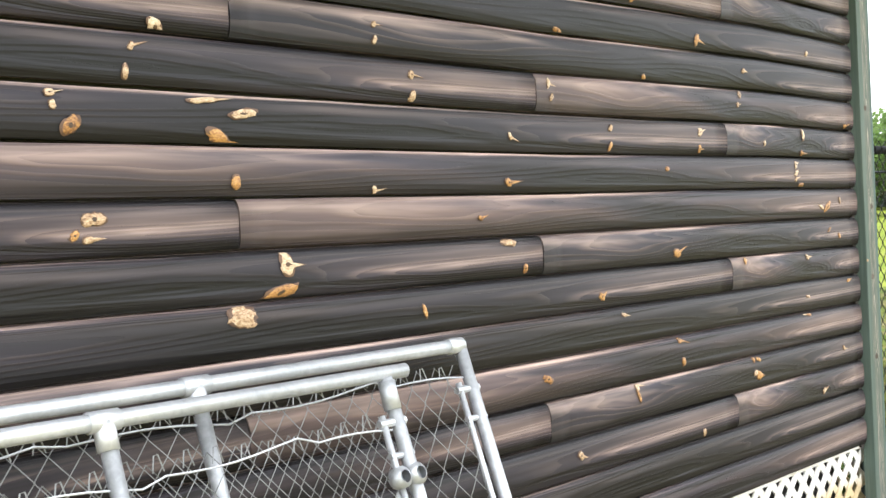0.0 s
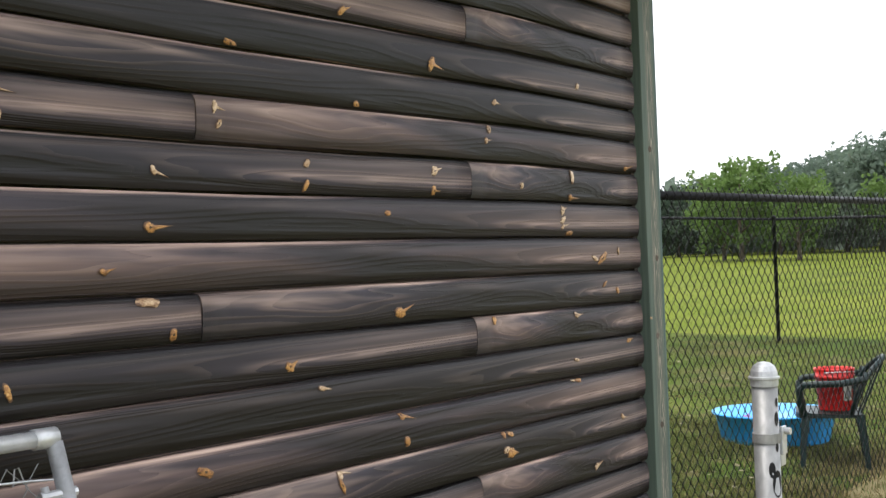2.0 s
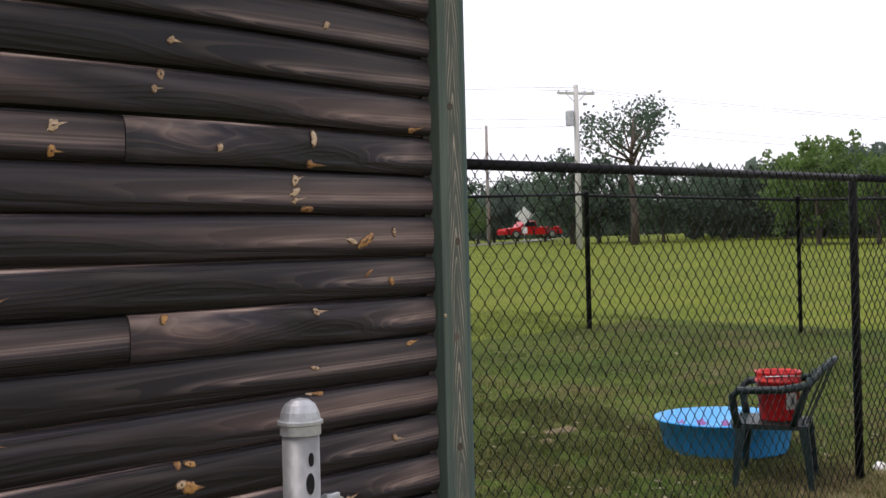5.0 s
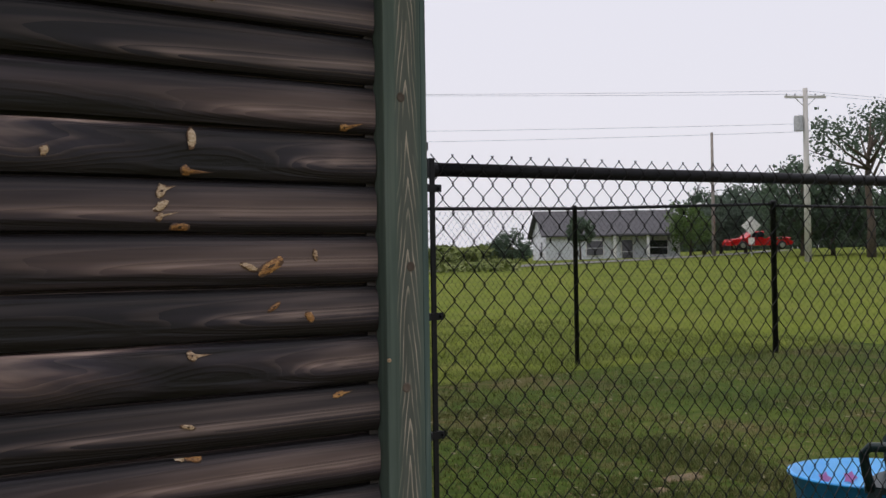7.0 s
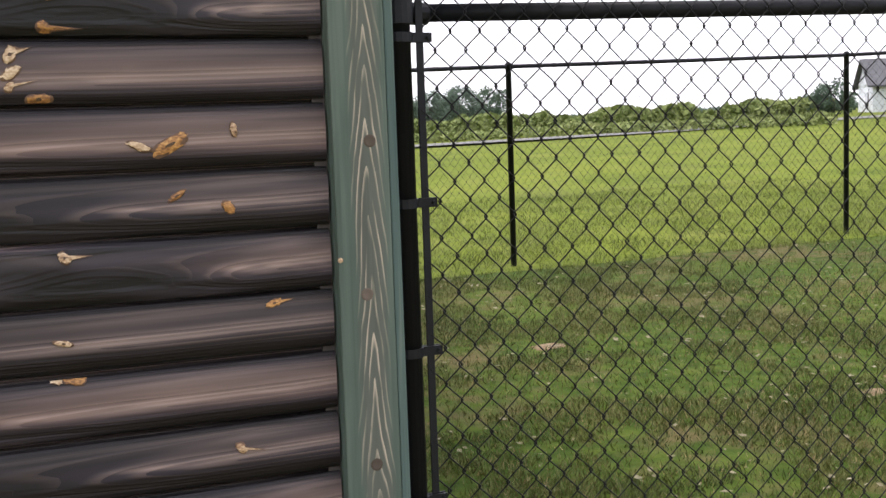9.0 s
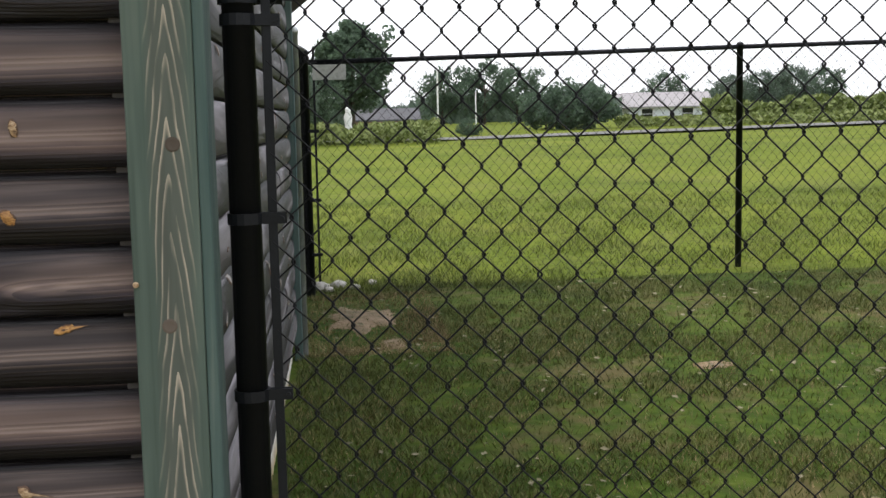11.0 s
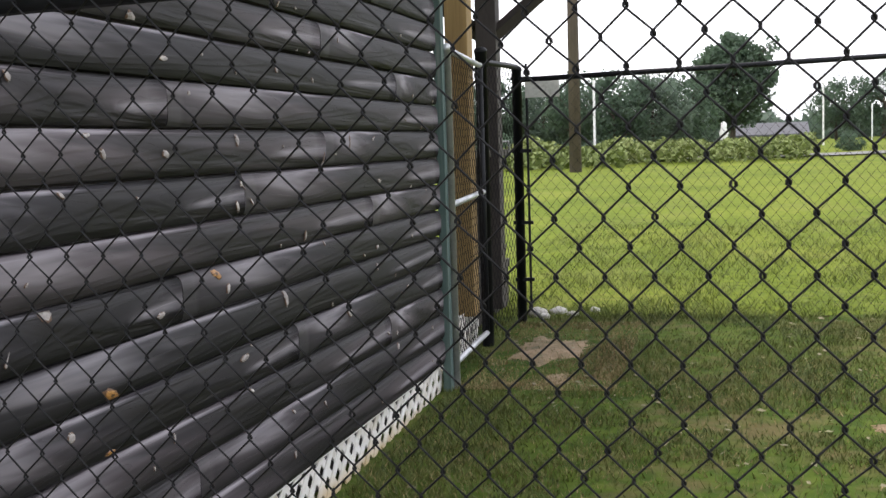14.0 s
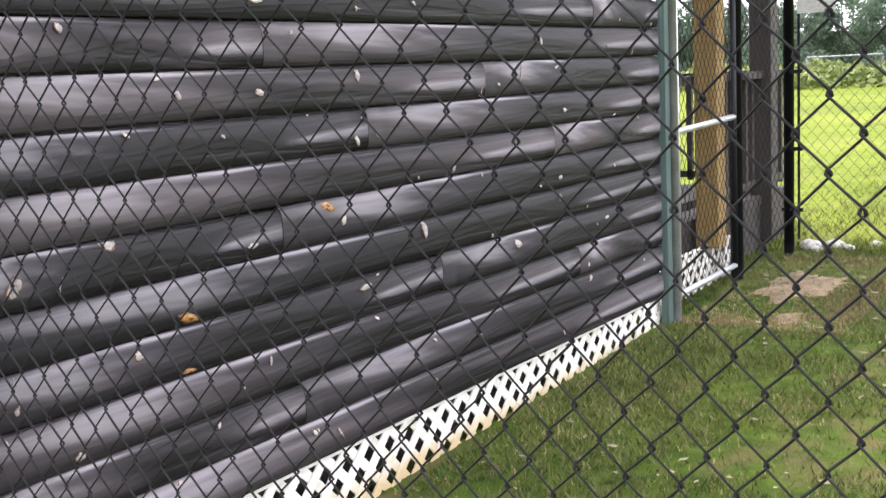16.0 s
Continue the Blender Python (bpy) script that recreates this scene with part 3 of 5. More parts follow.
# sixteen-foot logs, each course stepped on by a quarter of a length
JOINTS = [(c, {2: -1.228, 3: -2.45, 0: -3.645, 1: -4.87}[c % 4]) for c in range(COURSES)]
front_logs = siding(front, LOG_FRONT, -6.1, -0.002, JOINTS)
PALE = ((-3.855, 1.808, .03, .025), (-3.924, 1.76, .012, .012), (-3.942, 1.699, .014, .02), (-4.128, 1.644, .02, .01), (-4.123, 1.618, .014, .012), (-3.733, 1.648, .05, .012), (-3.619, 1.62, .055, .016),
        (-3.161, 1.886, .014, .01), (-3.16, 1.843, .014, .014), (-3.022, 1.758, .018, .013), (-3.019, 1.694, .02, .022), (-2.385, 1.775, .014, .018), (-2.373, 1.73, .013, .016),
        (-2.594, 1.596, .012, .014), (-2.043, 1.642, .018, .014), (-1.44, 1.648, .026, .016), (-.917, 1.619, .012, .018), (-3.183, 1.429, .013, .015), (-4.038, 1.371, .034, .026), (-4.054, 1.326, .016, .014),
        (-2.618, 1.268, .04, .018), (-3.504, 1.245, .036, .032), (-3.649, 1.124, .07, .03), (-2.009, .992, .016, .012), (-1.079, .677, .02, .02), (-1.94, .742, .018, .03), (-.554, 1.667, .016, .034),
        (-.635, 1.533, .022, .018), (-.636, 1.497, .026, .014), (-.64, 1.47, .014, .012), (-1.112, 1.812, .02, .017), (-1.135, 1.769, .014, .012), (-.205, 1.373, .012, .018), (-.56, 1.127, .014, .018),
        (-.49, 2.028, .02, .014), (-1.076, 1.909, .013, .018), (-.573, .953, .022, .01), (-.224, .69, .018, .014), (-.591, .878, .014, .014), (-2.30, .55, .02, .02), (-1.5, .5, .018, .02), (-.45, .52, .017, .02))
AMBER = ((-4.083, 1.575, .026, .032), (-3.69, 1.556, .05, .026), (-2.317, 1.951, .026, .016), (-1.435, 2.003, .022, .026), (-1.813, 1.832, .018, .016), (-2.048, 1.578, .014, .022), (-1.446, 1.583, .018, .018),
         (-3.651, 1.452, .022, .02), (-2.61, 1.453, .018, .02), (-1.688, 1.505, .015, .015), (-4.087, 1.336, .016, .014), (-2.751, 1.346, .014, .012), (-2.546, 1.183, .02, .018), (-1.644, 1.192, .03, .024),
         (-3.527, 1.175, .075, .024), (-3.011, 1.088, .012, .024), (-2.14, 1.065, .014, .026), (-1.117, 1.141, .016, .022), (-1.652, .872, .018, .018), (-1.631, .786, .022, .018), (-2.457, .823, .028, .02),
         (-1.053, .664, .026, .03), (-1.045, .729, .02, .014), (-.569, 1.584, .016, .02), (-.587, 1.444, .028, .018), (-.224, 1.211, .018, .017), (-.136, .998, .02, .012), (-.557, .878, .028, .022),
         (-.107, 1.718, .014, .02), (-1.084, .735, .014, .022), (-1.94, .70, .013, .03), (-1.87, 2.11, .02, .018), (-.33, 1.24, .03, .008), (-2.9, 2.15, .024, .02), (-3.35, 2.05, .022, .02))
for i, (x, z, a, b) in enumerate(PALE):
    knot(front_logs, x, z, a, b, KNOT_PALE, tilt=(i * 37) % 40 - 20, core=i % 3 == 0, tail=(0.0, 0.045, 0.0, 0.03)[i % 4])
for i, (x, z, a, b) in enumerate(AMBER):
    knot(front_logs, x, z, a, b, KNOT_AMBER, tilt=(i * 53) % 50 - 20, core=i % 2 == 0, tail=(0.0, 0.03, 0.0, 0.06, 0.0)[i % 5])
knot(front_logs, -0.338, 1.346, 0.062, 0.017, KNOT_AMBER, tilt=24, core=True)
knot(front_logs, -0.40, 1.345, 0.030, 0.012, KNOT_PALE, tilt=-10)

side = thing("wall_2", "grey weathered round-log siding in shade", "wall", pose(0.092, 0, 0, 0, 0, 90), kind="structure")
part("wall_core", boxed(0.02, 4.13, 0.02, 0.12, 0.19, FOOT + COURSES * PITCH), DARK_WOOD, side)
SIDE_JOINTS = [(c, x) for c, x in ((3, 2.1), (5, 1.25), (6, 3.0), (7, 1.7), (8, 2.45), (9, 1.22), (11, 2.44), (12, 1.3), (13, 3.1), (2, 3.2), (14, 2.0), (16, 1.2), (1, 1.3), (10, 3.4))]
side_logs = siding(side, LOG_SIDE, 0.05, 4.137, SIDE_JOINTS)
GREYS = ((1.656, 1.396, .022, .03), (3.029, .931, .025, .02), (3.023, .847, .02, .035), (2.647, .703, .06, .025), (1.635, .711, .05, .02), (.661, .706, .02, .03), (.869, 1.365, .025, .02), (1.187, 1.36, .03, .02),
         (1.116, .926, .03, .018), (.685, 1.273, .018, .014), (1.636, 1.189, .014, .04), (3.479, .703, .03, .016), (2.543, 1.34, .018, .014), (.509, 1.539, .014, .03), (.805, 1.411, .03, .012), (1.333, .304, .02, .016),
         (2.016, .295, .024, .018), (1.2, 1.62, .05, .012), (.3, 1.62, .03, .02), (2.2, 1.05, .02, .03), (3.6, 1.16, .025, .02), (2.9, 1.5, .016, .03), (.45, .50, .03, .02), (3.3, .45, .03, .02))
TANS = ((1.467, .999, .035, .022), (1.538, .945, .022, .016), (1.995, .854, .024, .034), (.853, .764, .05, .022), (.601, 1.018, .04, .028), (.312, .948, .03, .03), (.84, .62, .03, .016), (1.05, 1.71, .04, .02))
for i, (x, z, a, b) in enumerate(GREYS):
    knot(side_logs, x, z, a * 0.75, b * 0.7, KNOT_GREY, tilt=(i * 41) % 60 - 30)
for i, (x, z, a, b) in enumerate(TANS):
    knot(side_logs, x, z, a, b, KNOT_GREY if i % 3 else KNOT_AMBER, tilt=(i * 29) % 40 - 20, core=i % 3 == 0)

chips = random.Random(44)
for i in range(70):
    knot(side_logs, chips.uniform(0.15, 4.05), chips.uniform(0.25, 2.0), chips.uniform(0.006, 0.022), chips.uniform(0.004, 0.011), KNOT_GREY, tilt=chips.uniform(-80, 80), tail=chips.choice((0.0, 0.0, 0.03)))

back_wall = thing("wall_3", "plain dark wooden rear wall of the log building", "wall", kind="structure")
part("wall_core", boxed(-6.1, 0.09, 4.02, 4.12, 0.19, FOOT + COURSES * PITCH), DARK_WOOD, back_wall)
end_wall = thing("wall_4", "plain dark wooden end wall of the log building", "wall", kind="structure")
part("wall_core", boxed(-6.2, -6.1, 0.03, 4.12, 0.19, FOOT + COURSES * PITCH), DARK_WOOD, end_wall)
# Unseen roof; its front eave is made deep to shade the upper logs.
tagged(part("roof", boxed(-6.3, 0.25, -0.50, 4.25, FOOT + COURSES * PITCH, FOOT + COURSES * PITCH + 0.12), ROOFING, None), "unseen flat roof closing the log building, deep eave shading the front", "roof", kind="structure")

# corner boards
trim = thing("trim", "green stained corner boards with bare grain lines", "corner trim", kind="structure")
part("front_board", boxed(0.001, 0.127, -0.030, 0.026, -0.10, 2.62, bevel=0.004), TRIM_FACE, trim)
part("side_board", boxed(0.1275, 0.149, -0.028, 0.088, -0.10, 2.62, bevel=0.004), TRIM_GREEN, trim)


for z, x in ((1.339, .084), (1.004, .064), (1.81, .058), (0.62, .07)):
    bm = lathe([(0.0, 0.0008), (0.008, 0.0012), (0.011, 0.0024), (0.014, 0.0004)], 18)
    bm.transform(Matrix.Translation((x, -0.0302, z)) @ Matrix.Rotation(radians(90), 4, "X"))
    part("knot", bm, BARK, trim, "dark knot in the corner board", True)
bm = lathe([(0.0, 0.006), (0.005, 0.005), (0.006, 0.0)], 10)
bm.transform(Matrix.Translation((0.006, -0.0302, 1.083)) @ Matrix.Rotation(radians(90), 4, "X"))
part("nail_head", bm, KNOT_PALE, trim)
far_trim = thing("trim", "grey-green corner board at the far end of the wall", "corner trim", kind="structure")
part("side_board", boxed(0.10, 0.145, 4.14, 4.20, 0.05, 2.62, bevel=0.004), TRIM_GREEN, far_trim)


# ---- lattice skirting ----
def lattice(name, m, length, z0, z1, label):
    t = thing(name, label, "lattice", m, kind="structure")
    h = z1 - z0
    w = 0.036 / 2 * 1.414
    total = length + h

    def clip(poly, limit, keep_less):
        out = []
        for p, q in zip(poly, poly[1:] + poly[:1]):
            a, c = (p[0] <= limit) == keep_less, (q[0] <= limit) == keep_less
            if a:
                out.append(p)
            if a != c:
                s = (limit - p[0]) / (q[0] - p[0])
                out.append((limit, p[1] + s * (q[1] - p[1])))
        return out

    def slat_mesh(poly, y):
        n = len(poly)
        v = [(px, yy, pz) for yy in (y, y + 0.006) for px, pz in poly]
        f = [tuple(range(n)), tuple(range(2 * n - 1, n - 1, -1))] + [(k, n + k, n + (k + 1) % n, (k + 1) % n) for k in range(n)]
        return mesh_of("slat", v, f, WHITE_PLASTIC)

    for lean in (1, -1):
        y = 0.0 if lean > 0 else 0.007
        whole = [(-w, z0), (w, z0), (w + lean * h, z1), (-w + lean * h, z1)]
        shared = slat_mesh(whole, y)
        k = -h
        while k < total + h:
            poly = [(px + k, pz) for px, pz in whole]
            lo, hi = min(p[0] for p in poly), max(p[0] for p in poly)
            if lo >= 0 and hi <= total:
                link("slat", shared, t).location = (k, 0, 0)
            elif hi > 0.01 and lo < total - 0.01:
                poly = clip(clip(poly, 0.0, False), total, True)
                if len(poly) > 2:
                    link("slat", slat_mesh(poly, y), t)
            k += 0.118
    part("top_rail", boxed(0.02, length + h, -0.004, 0.002, z1 - 0.012, z1), WHITE_PLASTIC, t)
    return t


lattice("lattice_skirt", pose(-6.1, 0.035, 0), 5.735, -0.16, 0.198, "white plastic lattice skirting under the dark log wall")
lattice("lattice_skirt", pose(0.085, 0.0, 0, 0, 0, 90), 3.82, -0.16, 0.198, "white lattice skirting stained yellow along the grass")
# Solid block behind the lattice; the underfloor shade is its colour.
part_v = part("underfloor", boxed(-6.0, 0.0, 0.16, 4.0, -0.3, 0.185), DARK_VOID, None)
tagged(part_v, "near-black block standing for the shade under the building floor", "underfloor", kind="structure")


# ---- black chain-link fence ----
def rail_z(x):
    return 1.628 + 0.0125 * (x - 0.2)


def post(parent, x, y, top, r=0.030, cap=True, mat=None, name="post"):
    z0 = height(x, y) - 0.1
    prof = [(0.0, z0), (r, z0), (r, top - 0.01)]
    prof += [(r + 0.004, top - 0.01), (r + 0.004, top + 0.012), (r * 0.7, top + 0.026), (0, top + 0.032)] if cap else [(r, top), (0, top)]
    part(name, lathe(prof, 16, centre=(x, y)), mat or BLACK_PAINT, parent, smooth=True)


NEAR_Y, TX, TY = 0.095, 0.200, 0.095


def near_y(x):
    return NEAR_Y - (NEAR_Y + 0.10) / 3.356 * (x - 0.204)


fence = thing("chain_link_fence", "tall black chain-link fence joined to the building corner", "fence", group="fence runs")
stops = (0.204, 3.56, 6.9, 10.2, 12.3)
post(fence, TX, TY, 1.69, 0.031)
for x in stops[1:]:
    post(fence, x, near_y(x) + 0.045, rail_z(x) - 0.02, 0.024, cap=False)
for a, b in zip(stops, stops[1:]):
    part("top_rail", tube([(a, near_y(a) + 0.03, rail_z(a)), (b, near_y(b) + 0.03, rail_z(b))], 0.021, 12), BLACK_PAINT, fence, smooth=True)
    s = 0.253 if a < 1 else a
    chain_link("wire_mesh", (s, near_y(s)), (b, near_y(b)), -0.08 + 0.01 * a, rail_z(a) + 0.042, rail_z(b) + 0.042, BLACK_WIRE, fence, r=0.0026 if a < 1 else 0.0031, hook=0.0028 if a < 1 else 0.0)
part("tension_bar", boxed(0.244, 0.262, NEAR_Y - 0.006, NEAR_Y, -0.06, 1.66, bevel=0.0015), BLACK_PAINT, fence)
for z in (1.57, 1.19, 0.84, 0.48, 0.13):
    bm = lathe([(0.033, z - 0.011), (0.0355, z - 0.011), (0.0355, z + 0.011), (0.033, z + 0.011)], 16, centre=(TX, TY))
    box(bm, 0.228, 0.280, NEAR_Y - 0.013, NEAR_Y - 0.008, z - 0.011, z + 0.011)
    box(bm, 0.228, 0.280, NEAR_Y + 0.002, NEAR_Y + 0.007, z - 0.011, z + 0.011)
    bm2 = tube([(0.271, NEAR_Y - 0.02, z), (0.271, NEAR_Y + 0.018, z)], 0.005, 8, bm=bm)
    part("band", bm2, BLACK_PAINT, fence)
bm = lathe([(0.034, 1.60), (0.038, 1.60), (0.038, 1.655), (0.034, 1.655)], 16, centre=(TX, TY))
tube([(0.23, NEAR_Y + 0.03, 1.628), (0.285, NEAR_Y + 0.03, 1.628)], 0.026, 12, bm=bm)
part("rail_cup", bm, BLACK_PAINT, fence)

back_fence = thing("chain_link_fence", "black chain-link fence along the far side of the yard", "fence", group="fence runs")
line = ((0.138, 6.24, 1.82), (3.56, 6.79, 1.92), (7.27, 6.83, 1.99), (10.12, 6.26, 2.07))
post(back_fence, 0.138, 6.24, 1.86, 0.034)
post(back_fence, 3.56, 6.79, 1.90, 0.026)
post(back_fence, 7.27, 6.83, 1.97, 0.026)
post(back_fence, 10.12, 6.26, 2.06, 0.036)
for (x0, y0, a), (x1, y1, b) in zip(line, line[1:]):
    part("top_rail", tube([(x0, y0, a - 0.03), (x1, y1, b - 0.03)], 0.019, 10), BLACK_PAINT, back_fence, smooth=True)
    chain_link("wire_mesh", (x0 + .04, y0 - 0.03), (x1, y1 - 0.03), min(height(x0, y0), height(x1, y1)) + 0.03, a + 0.005, b + 0.005, BLACK_WIRE, back_fence, r=0.0016, sides=3)
part("tension_bar", boxed(0.20, 0.216, 6.22, 6.226, 0.2, 1.9), BLACK_PAINT, back_fence)
for z in (1.8, 1.3, 0.8, 0.4):
    part("band", boxed(0.10, 0.235, 6.21, 6.232, z - 0.012, z + 0.012), BLACK_PAINT, back_fence)

right_fence = thing("chain_link_fence", "black chain-link fence closing the end of the yard", "fence", group="fence runs")
line2 = ((10.12, 6.26, 2.05), (10.95, 3.6, 1.88), (11.7, 1.2, 1.82), (12.3, -0.49, 1.79))
for x, y, a in line2[1:3]:
    post(right_fence, x, y, a, 0.026)
for (x0, y0, a), (x1, y1, b) in zip(line2, line2[1:]):
    part("top_rail", tube([(x0, y0, a - 0.03), (x1, y1, b - 0.03)], 0.019, 8), BLACK_PAINT, right_fence, smooth=True)
    chain_link("wire_mesh", (x0, y0), (x1, y1), min(height(x0, y0), height(x1, y1)) + 0.03, a + 0.01, b + 0.01, BLACK_WIRE, right_fence, r=0.0016, sides=3)

gate_fence = thing("chain_link_fence", "short black fence run beside the porch gate", "fence", group="fence runs")
post(gate_fence, 0.075, 5.39, 1.93, 0.038)
post(gate_fence, 0.150, 4.232, 1.86, 0.022, mat=GALV)
part("top_rail", tube([(0.075, 5.39, 1.87), (0.138, 6.24, 1.88)], 0.019, 10), BLACK_PAINT, gate_fence)
chain_link("wire_mesh", (0.075, 5.43), (0.138, 6.2), 0.15, 1.9, 1.9, BLACK_WIRE, gate_fence, r=0.0018, sides=3)

gate = thing("yard_gate", "galvanised chain-link gate beside the dark log wall", "gate")
gx = lambda y: 0.145 - 0.06 * (y - 4.27)
part("stile", tube([(gx(4.27), 4.27, 0.17), (gx(4.27), 4.27, 1.86)], 0.018, 10), GALV, gate, smooth=True)
part("stile", tube([(gx(5.33), 5.33, 0.17), (gx(5.33), 5.33, 1.84)], 0.018, 10), BLACK_PAINT, gate, smooth=True)
for z, z2 in ((0.19, 0.17), (1.04, 1.06), (1.86, 1.84)):
    part("crossbar", tube([(gx(4.27), 4.27, z), (gx(5.33), 5.33, z2)], 0.018, 10), GALV, gate, smooth=True)
chain_link("wire_mesh", (gx(4.29), 4.29), (gx(5.32), 5.32), 0.18, 1.86, 1.86, BLACK_WIRE, gate, r=0.0018, sides=3)

sign = thing("fence_sign", "small plain grey sign wired to the fence top", "sign")
part("plate", boxed(0.20, 0.44, 6.212, 6.216, 1.665, 1.775, bevel=0.0015), LABEL_GREY, sign)

# ---- porch behind the building ----
porch = thing("porch", "dark wooden porch with railing and timber posts", "porch")
part("floor", boxed(-3.4, -0.12, 4.16, 7.12, 0.40, 0.46), DARK_WOOD, porch)
part("skirt", boxed(-0.16, -0.13, 4.2, 7.1, 0.02, 0.40), DARK_WOOD, porch)
part("timber_post", boxed(-0.09, 0.05, 5.14, 5.28, 0.30, 3.0, bevel=0.006), POST_WOOD, porch, "yellow pine post")
part("timber_post", boxed(-0.20, -0.05, 6.47, 6.62, 0.15, 3.0, bevel=0.006), DARK_WOOD, porch, "dark stained post")
for s in (-1, 1):
    part("brace", tube([(-0.125 + s * 0.04, 6.545, 2.13), (-0.125 + s * 0.66, 6.545, 2.62)], 0.055, 4), DARK_WOOD, porch)
part("handrail", boxed(-0.22, -0.10, 4.2, 7.12, 1.26, 1.31, bevel=0.004), DARK_WOOD, porch)
part("bottom_rail", boxed(-0.19, -0.14, 4.2, 7.10, 0.52, 0.57), DARK_WOOD, porch)
k = 4.3
while k < 7.1:
    if not (5.05 < k < 5.35 or 6.4 < k < 6.68):
        part("baluster", boxed(-0.185, -0.145, k - 0.02, k + 0.02, 0.5, 1.27), DARK_WOOD, porch)
    k += 0.13
part("handrail", boxed(-3.4, -0.15, 7.04, 7.14, 1.26, 1.31, bevel=0.004), DARK_WOOD, porch)
part("bottom_rail", boxed(-3.4, -0.19, 7.07, 7.11, 0.52, 0.57), DARK_WOOD, porch)
k = -0.35
while k > -3.3:
    part("baluster", boxed(k - 0.02, k + 0.02, 7.07, 7.11, 0.5, 1.27), DARK_WOOD, porch)
    k -= 0.13
part("beam", boxed(-3.4, 0.62, 6.46, 6.63, 2.61, 2.76), DARK_WOOD, porch)
part("porch_roof", boxed(-3.5, 0.3, 4.26, 7.4, 3.0, 3.1), ROOFING, porch)
lattice("lattice_skirt", pose(-0.02, 4.24, 0.0, 0, 0, 90), 1.0, 0.02, 0.32, "white lattice skirting below the porch")

# ---- leaning kennel panels and gate post ----
LEAN = 0.30


def kennel(name, x0, x1, xu, top, off, end, label, mesh_to):
    t = thing(name, label, "kennel panel", group="kennel panels")
    def P(x, z):
        return (x, off - (top - z) * LEAN, z)
    part("top_rail", tube([P(x0, top), P(x1 + end, top)], 0.019, 12), GALV, t, smooth=True)
    part("stile", tube([P(x1, top - 0.012), P(x1 + 0.05, -0.08)], 0.019, 12), GALV, t, smooth=True)
    part("stile", tube([P(x1 - 0.045, top - 0.10), P(x1 + 0.0, -0.06)], 0.009, 8), GALV, t, smooth=True)
    part("upright", tube([P(xu, top), P(xu + 0.02, -0.08)], 0.019, 12), GALV, t, smooth=True)
    bm = tube([P(xu - 0.035, top), P(xu + 0.035, top)], 0.0235, 12)
    part("tee_fitting", tube([P(xu, top), P(xu, top - 0.06)], 0.0235, 12, bm=bm), GALV, t, smooth=True)
    bm = tube([P(x1 - 0.05, top), P(x1 + 0.005, top)], 0.0235, 12) if not end else tube([P(x1, top - 0.02), P(x1, top - 0.09)], 0.0235, 12)
    part("corner_fitting", bm, GALV, t, smooth=True)
    part("clamp", tube([P(x1 - 0.06, top - 0.12), P(x1 + 0.03, top - 0.12)], 0.011, 8), GALV, t)
    part("clamp", tube([P(x1 - 0.05, top - 0.2), P(x1 + 0.03, top - 0.2)], 0.009, 8), GALV, t)
    me = chain_link("wire_mesh", (x0, 0), (x1 - 0.03, 0), -0.1, top - mesh_to, top - mesh_to, GALV_OLD, t, r=0.0017, wave=0.012)
    m = me.data
    co = np.empty(len(m.vertices) * 3)
    m.vertices.foreach_get("co", co)
    co = co.reshape(-1, 3)
    co[:, 1] = co[:, 1] + off - (top - co[:, 2]) * LEAN
    m.vertices.foreach_set("co", co.ravel())
    pts = []
    for i in range(40):
        x = x0 + (x1 - x0 - 0.02) * i / 39
        pts.append(P(x, top - mesh_to - 0.03 - 0.02 * math.sin(i * 0.5) * (i % 7) / 6))
    part("tension_wire", tube(pts, 0.0026, 5), GALV, t)
    hooks, k = bmesh.new(), x1 - 0.10
    while k > x0:
        z = top - mesh_to + 0.010 * math.sin(k * 9)
        tube([P(k - 0.016, z - 0.030), P(k - 0.006, z + 0.004), P(k + 0.004, z + 0.006), P(k + 0.012, z - 0.030)], 0.0019, 4, bm=hooks)
        k -= 0.0745
    tagged(part("hooked_edge", hooks, GALV_OLD, t), "cut wire ends hooked along the mesh", kind="stuff")
    return t


kennel("kennel_panel", -5.6, -2.945, -3.845, 0.985, -0.065, 0.0, "galvanised pipe kennel panel with loose wire mesh", 0.05)
kennel("kennel_panel", -5.7, -3.33, -4.13, 0.955, -0.15, 0.075, "shorter galvanised kennel panel leaning in front of another", 0.10)
latch = thing("gate_latch", "pale fork latch hanging on the kennel panel", "latch")
for dx in (0, 0.055):
    bm = lathe([(0.014, -0.024), (0.026, -0.015), (0.028, 0.015), (0.016, 0.024)], 14)
    bm.transform(Matrix.Translation((-3.375 + dx, -0.235, 0.705)) @ Matrix.Rotation(radians(70), 4, "X"))
    part("jaw", bm, GALV, latch, smooth=True)
part("arm", tube([(-3.40, -0.225, 0.60), (-3.35, -0.225, 0.69), (-3.29, -0.225, 0.69)], 0.010, 8), GALV, latch)

gpost = thing("gate_post", "stained galvanised gate post with a domed cap", "post", pose(-1.685, -1.193, 0))
part("pipe", lathe([(0.0, -0.25), (0.0315, -0.25), (0.0315, 1.035), (0, 1.035)], 24), GALV_OLD, gpost, smooth=True)
part("cap", lathe([(0.0320, 1.004), (0.0345, 1.004), (0.0345, 1.020), (0.0385, 1.022), (0.0385, 1.027), (0.0345, 1.029), (0.032, 1.042), (0.026, 1.054), (0.015, 1.062), (0.0, 1.065)], 24), GALV, gpost, "domed aluminium cap")
